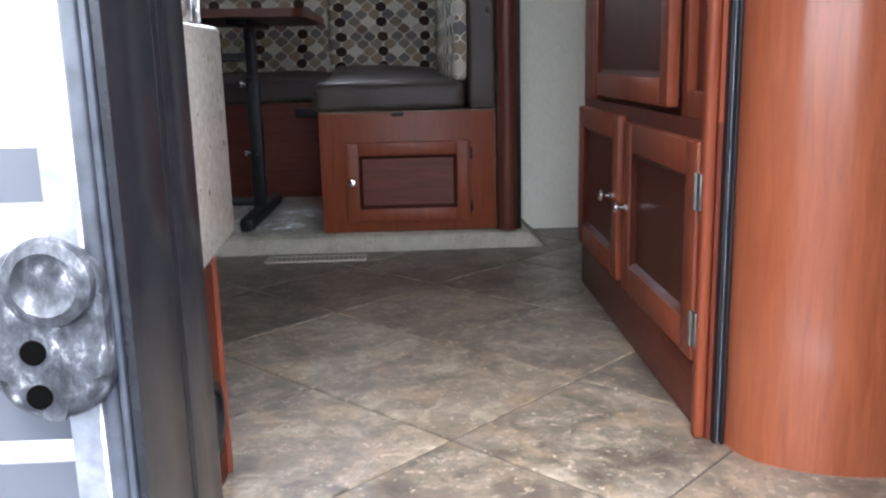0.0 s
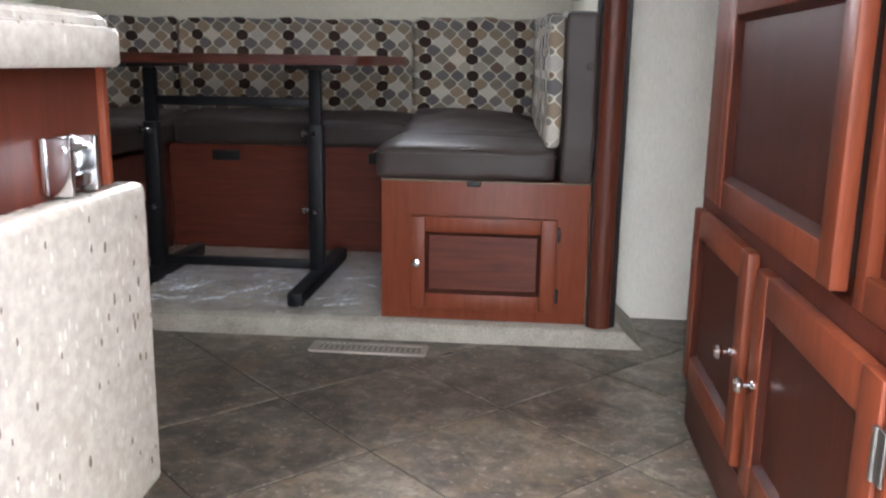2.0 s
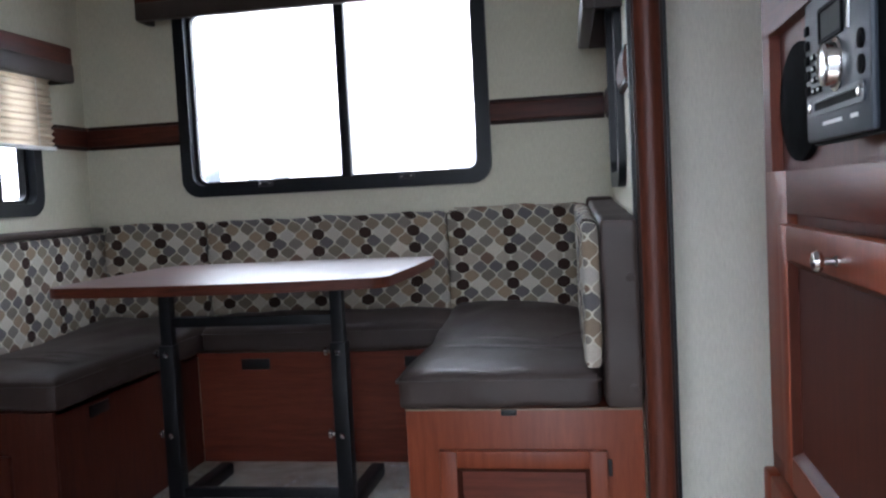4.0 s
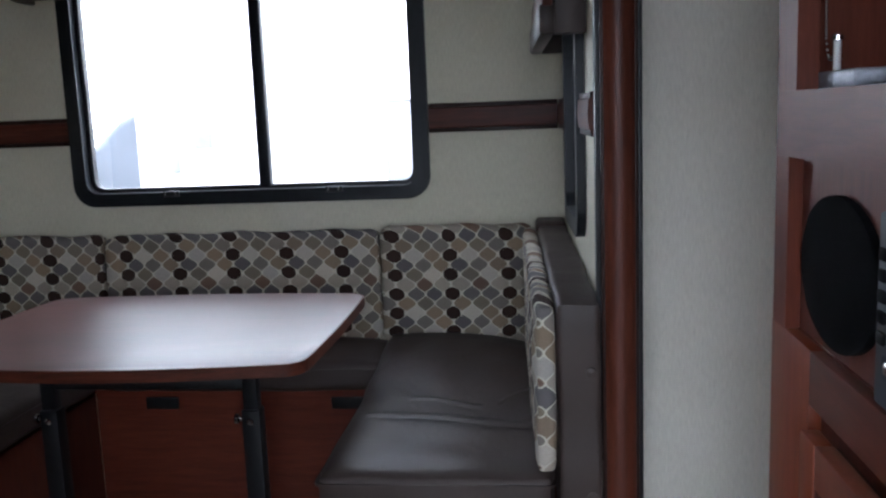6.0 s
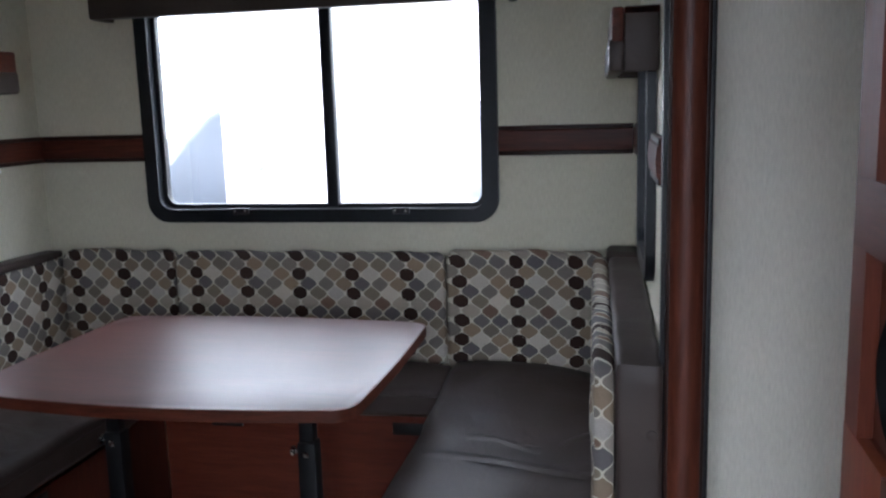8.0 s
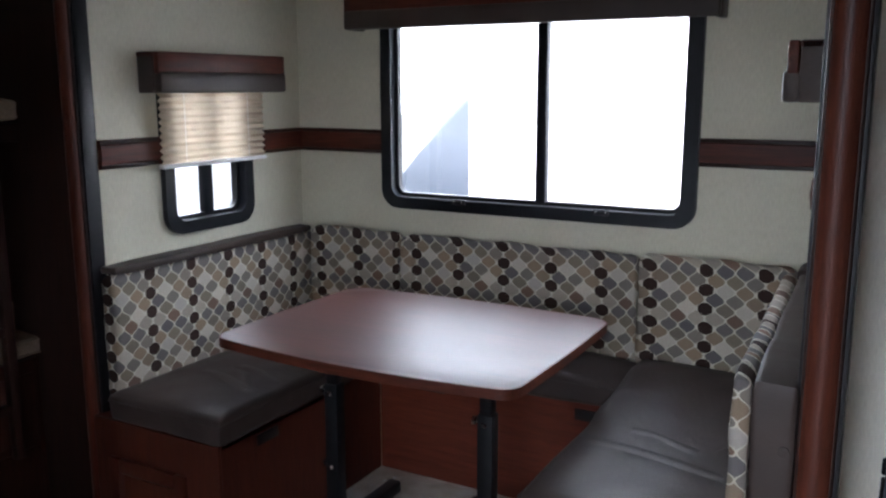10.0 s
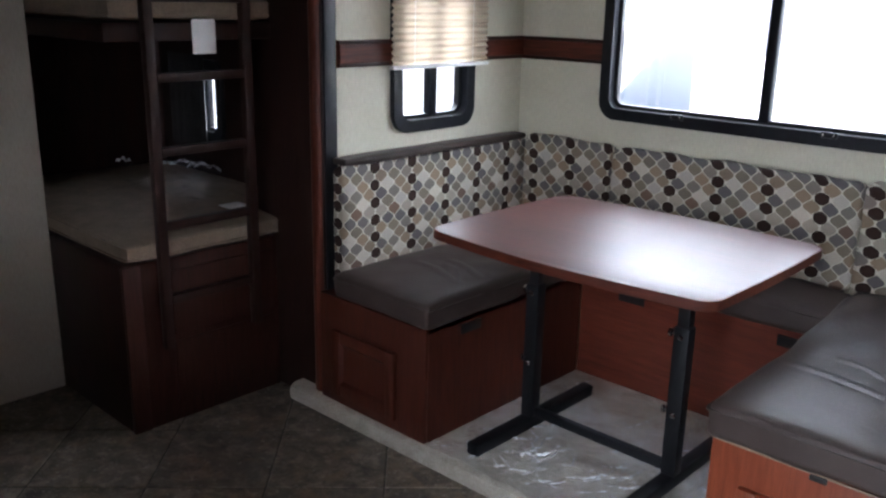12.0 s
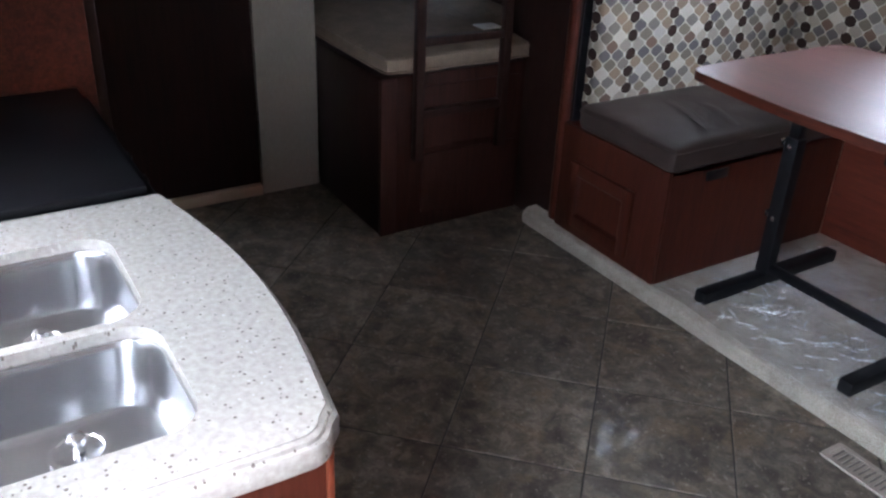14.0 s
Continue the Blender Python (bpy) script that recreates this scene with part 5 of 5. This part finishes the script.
# whitish crease ribbons paint the wrap's highlights
for x0, y0, x1, y1 in ((-2.86, 3.1, -2.66, 3.25), (-2.72, 3.16, -2.56, 3.24), (-3.05, 2.98, -2.96, 3.02)):
    bm = bmesh.new()
    rows = []
    for i in range(13):
        f = i / 12
        x, y, z = x0 + (x1 - x0) * f, y0 + (y1 - y0) * f, 0.748 + 0.02 * math.sin(3.1 * f) + 0.006 * math.sin(17 * f)
        w = 0.011 * math.sin(math.pi * (0.08 + 0.84 * f))
        rows.append([bm.verts.new((x + k * w, y - k * w, z - 0.012 * abs(k))) for k in (-1, 0, 1)])
    for p, q in zip(rows, rows[1:]):
        for j in range(2):
            bm.faces.new((p[j], p[j + 1], q[j + 1], q[j]))
    part("crease", bm, FOLD, wr)

# ---- entry door frame and outside skin ----
JAMB = plain("glossy_black_jamb", (0.014, 0.015, 0.019), 0.25, 0.0, 0.25, 40, 0.3, 0.0, 0.001, 0.5)
SEAL = plain("shiny_door_seal", (0.045, 0.05, 0.065), 0.3, 0.0, 0.3, 40, 0.3, 0.0, 0.001, 0.6)
df = thing("door_frame", (0.12, 0.66, 0.0), "worn aluminium and black entry door frame", "door frame", kind="structure")
part("flange", one(0.07, 0.094, 0.648, 0.6595, -0.02, 1.95, bevel=0.003), FLANGE, df)
part("flange", one(0.898, 0.924, 0.648, 0.6595, -0.02, 1.95, bevel=0.003), FLANGE, df)
part("flange", one(0.07, 0.924, 0.648, 0.6595, 1.951, 1.98, bevel=0.003), FLANGE, df)
bm = bmesh.new()
rows = []
for i in range(241):
    z = -0.02 + 1.95 * i / 240
    w = 0.0032 + 0.003 * noise.noise((0.0, 3.0, z * 70)) + 0.0012 * noise.noise((4.0, 0.0, z * 23))
    rows.append([bm.verts.new((x, y, z)) for x, y in ((0.0962 - max(w, 0.0002), 0.6475), (0.0965, 0.6455), (0.098, 0.647))])
for p, q in zip(rows, rows[1:]):
    for j in range(2):
        bm.faces.new((p[j], p[j + 1], q[j + 1], q[j]))
part("sealant_bead", bm, PAPER, df, "ragged white sealant bead")
part("bulb_seal", rod(bmesh.new(), (0.1025, 0.65, 0.0), (0.1025, 0.65, 1.93), 0.008, 14), SEAL, df)
part("seal_lip", one(0.111, 0.1165, 0.640, 0.6595, 0.0, 1.93, bevel=0.0025), SEAL, df)
part("jamb", one(0.1172, 0.125, 0.642, 0.752, 0.0, 1.93, bevel=0.002), JAMB, df)
part("screen_stop", one(0.1125, 0.1255, 0.7665, 0.85, 0.0, 1.93, bevel=0.003), JAMB, df)
part("jamb_cover", one(0.1173, 0.1252, 0.7525, 0.766, 0.0, 1.93), RUBBER, df)
part("jamb", one(0.852, 0.8597, 0.642, 0.745, 0.0, 1.93, bevel=0.002), PLASTIC, df)
part("sill_plate", one(0.126, 0.8515, 0.64, 0.78, -0.002, 0.004, bevel=0.001), SILVER, df)

bands = thing("body_decal", (-0.5, 0.658, 0.2), "grey decal bands on the white outer wall", "decal")
for z0, z1, s in ((0.545, 0.583, 0.0), (0.368, 0.41, 0.0), (-0.2, 0.35, 0.0)):
    part("band", one(-2.5, 0.068, 0.6565, 0.6592, z0, z1), GREY, bands)

gh = thing("grab_handle_bracket", (0.02, 0.64, 0.42), "scuffed dark grab-handle bracket with bolt holes", "bracket")
HOLE = plain("bolt_hole_dark", (0.002, 0.002, 0.002), 0.9, 0.0, 0.1, 40, 0.0, spec=0.0)
DARKMETAL, dnt, db = material("scuffed_dark_metal", 0.4, 0.3, 0.0, 0.4)
dv = coords(dnt, (45, 45, 30))
dn = noise_tex(dnt, dv, 1.6, 6, 0.7, 0.3)
dnt.links.new(ramp(dnt, dn, [(0.4, (0.02, 0.021, 0.026)), (0.56, (0.06, 0.063, 0.074)), (0.64, (0.16, 0.165, 0.18)), (0.7, (0.6, 0.61, 0.63))]), db.inputs["Base Color"])
bump(dnt, db, dn, 0.6, 0.003)
bm = bmesh.new()
prism(bm, rounded(0.03, 0.112, 0.395, 0.52, 0.035, 7), 0.625, 0.6555, "y", 0.012, 3)
gb = part("plate", bm, DARKMETAL, gh)
part("boss", lathe(bmesh.new(), (0.078, 0.6245, 0.495), (0, -1, 0), [(0, 0.032), (0.006, 0.03), (0.009, 0.022), (0.006, 0.016), (0.004, 0.005)], 20), DARKMETAL, gh, "scraped metal boss")
for z, bx in ((0.446, 0.062), (0.414, 0.063)):
    part("bolt_hole", lathe(bmesh.new(), (bx, 0.6245, z), (0, -1, 0), [(0, 0.009), (0.0012, 0.009), (0.0013, 0.003)], 16), HOLE, gb)

# ---- outside the windows ----
PALE = plain("grey_glass", (0.22, 0.23, 0.25), 0.3)
tr = thing("parked_trailer", (2.0, 7.5, -0.75), "white travel trailer parked beyond the window", "trailer")
part("wall", one(-2.51, 9.0, 7.5, 9.9, -0.25, 2.9, bevel=0.05), WHITE, tr)
part("roof", one(-2.49, 8.98, 7.52, 9.88, 2.901, 2.96, bevel=0.02), WHITE, tr)
part("skirt", one(-2.45, 8.9, 7.6, 9.8, -0.75, -0.251), GREY, tr)
dd = part("door", one(-2.12, -1.42, 7.478, 7.499, -0.1, 1.85, bevel=0.01), WHITE, tr)
part("door_window", one(-2.03, -1.9, 7.47, 7.477, 1.15, 1.62, bevel=0.01), PALE, dd)
part("side_vent", one(-2.25, -2.17, 7.485, 7.499, 0.98, 1.35, bevel=0.01), PALE, tr)
part("side_window", one(-0.6, 0.5, 7.485, 7.499, 0.75, 1.45, bevel=0.02), PALE, tr)
for x in (3.4, 4.3):
    part("wheel", lathe(bmesh.new(), (x, 7.49, -0.42), (0, -1, 0), [(0, 0.33), (0.05, 0.33), (0.07, 0.28), (0.07, 0.16), (0.05, 0.02)], 24), RUBBER, tr)
vn = thing("parked_van", (-3.0, 10.8, -0.75), "pale blue-grey van parked beside the trailer", "van")
bm = bmesh.new()
prism(bm, [(-5.6, -0.45), (-5.55, 0.0), (-5.1, 0.2), (-4.66, 0.36), (-4.46, 0.75), (-4.22, 1.1), (-3.88, 1.4), (-3.4, 1.6), (1.0, 1.6), (1.0, -0.45)], 10.0, 11.7, "y", 0.1, 3)
part("body", bm, plain("slate_car_paint", (0.042, 0.05, 0.065), 0.35), vn)
for x in (-4.75, -0.2):
    part("wheel", lathe(bmesh.new(), (x, 10.0, -0.42), (0, -1, 0), [(0, 0.33), (0.05, 0.33), (0.07, 0.28), (0.07, 0.16), (0.05, 0.02)], 24), RUBBER, vn)

# ---- floor tiles, laid at 45 degrees ----
HD = 0.268
AX, AY = 0.372, 1.972


def clip(poly, axis, limit, keep_less):
    out = []
    for i in range(len(poly)):
        p, q = poly[i], poly[(i + 1) % len(poly)]
        ip, iq = (p[axis] <= limit) == keep_less, (q[axis] <= limit) == keep_less
        if ip:
            out.append(p)
        if ip != iq:
            f = (limit - p[axis]) / (q[axis] - p[axis])
            out.append((p[0] + (q[0] - p[0]) * f, p[1] + (q[1] - p[1]) * f))
    return out


shared = None
JG = 0.003
for i in range(-14, 9):
    for j in range(-6, 7):
        if (i + j) % 2:
            continue
        cx, cy = AX + HD * i, AY + HD * (j + 1)
        h = HD - JG
        poly = [(cx + h, cy), (cx, cy + h), (cx - h, cy), (cx, cy - h)]
        for axis, lim, less in ((0, -3.15, False), (0, 2.55, True), (1, 0.78, False), (1, 3.32, True)):
            poly = clip(poly, axis, lim, less) if poly else poly
        if len(poly) < 3:
            continue
        full = len(poly) == 4 and abs(poly[0][0] - (cx + h)) < 1e-6 and all(abs(abs(px - cx) + abs(py - cy) - h) < 1e-6 for px, py in poly)
        if full and shared is not None:
            ob = new("tile", shared)
        else:
            bm = prism(bmesh.new(), [(px - cx, py - cy) for px, py in poly], -0.0028, 0.0, "z")
            up = [e for e in bm.edges if all(v.co.z > -0.001 for v in e.verts)]
            bmesh.ops.bevel(bm, geom=up, offset=0.0024, segments=1, affect="EDGES")
            me = finish(bm, "tile", TILE, False)
            ob = new("tile", me)
            if full:
                shared = me
        ob.location = (cx, cy, 0.0)
        ob.parent = floor
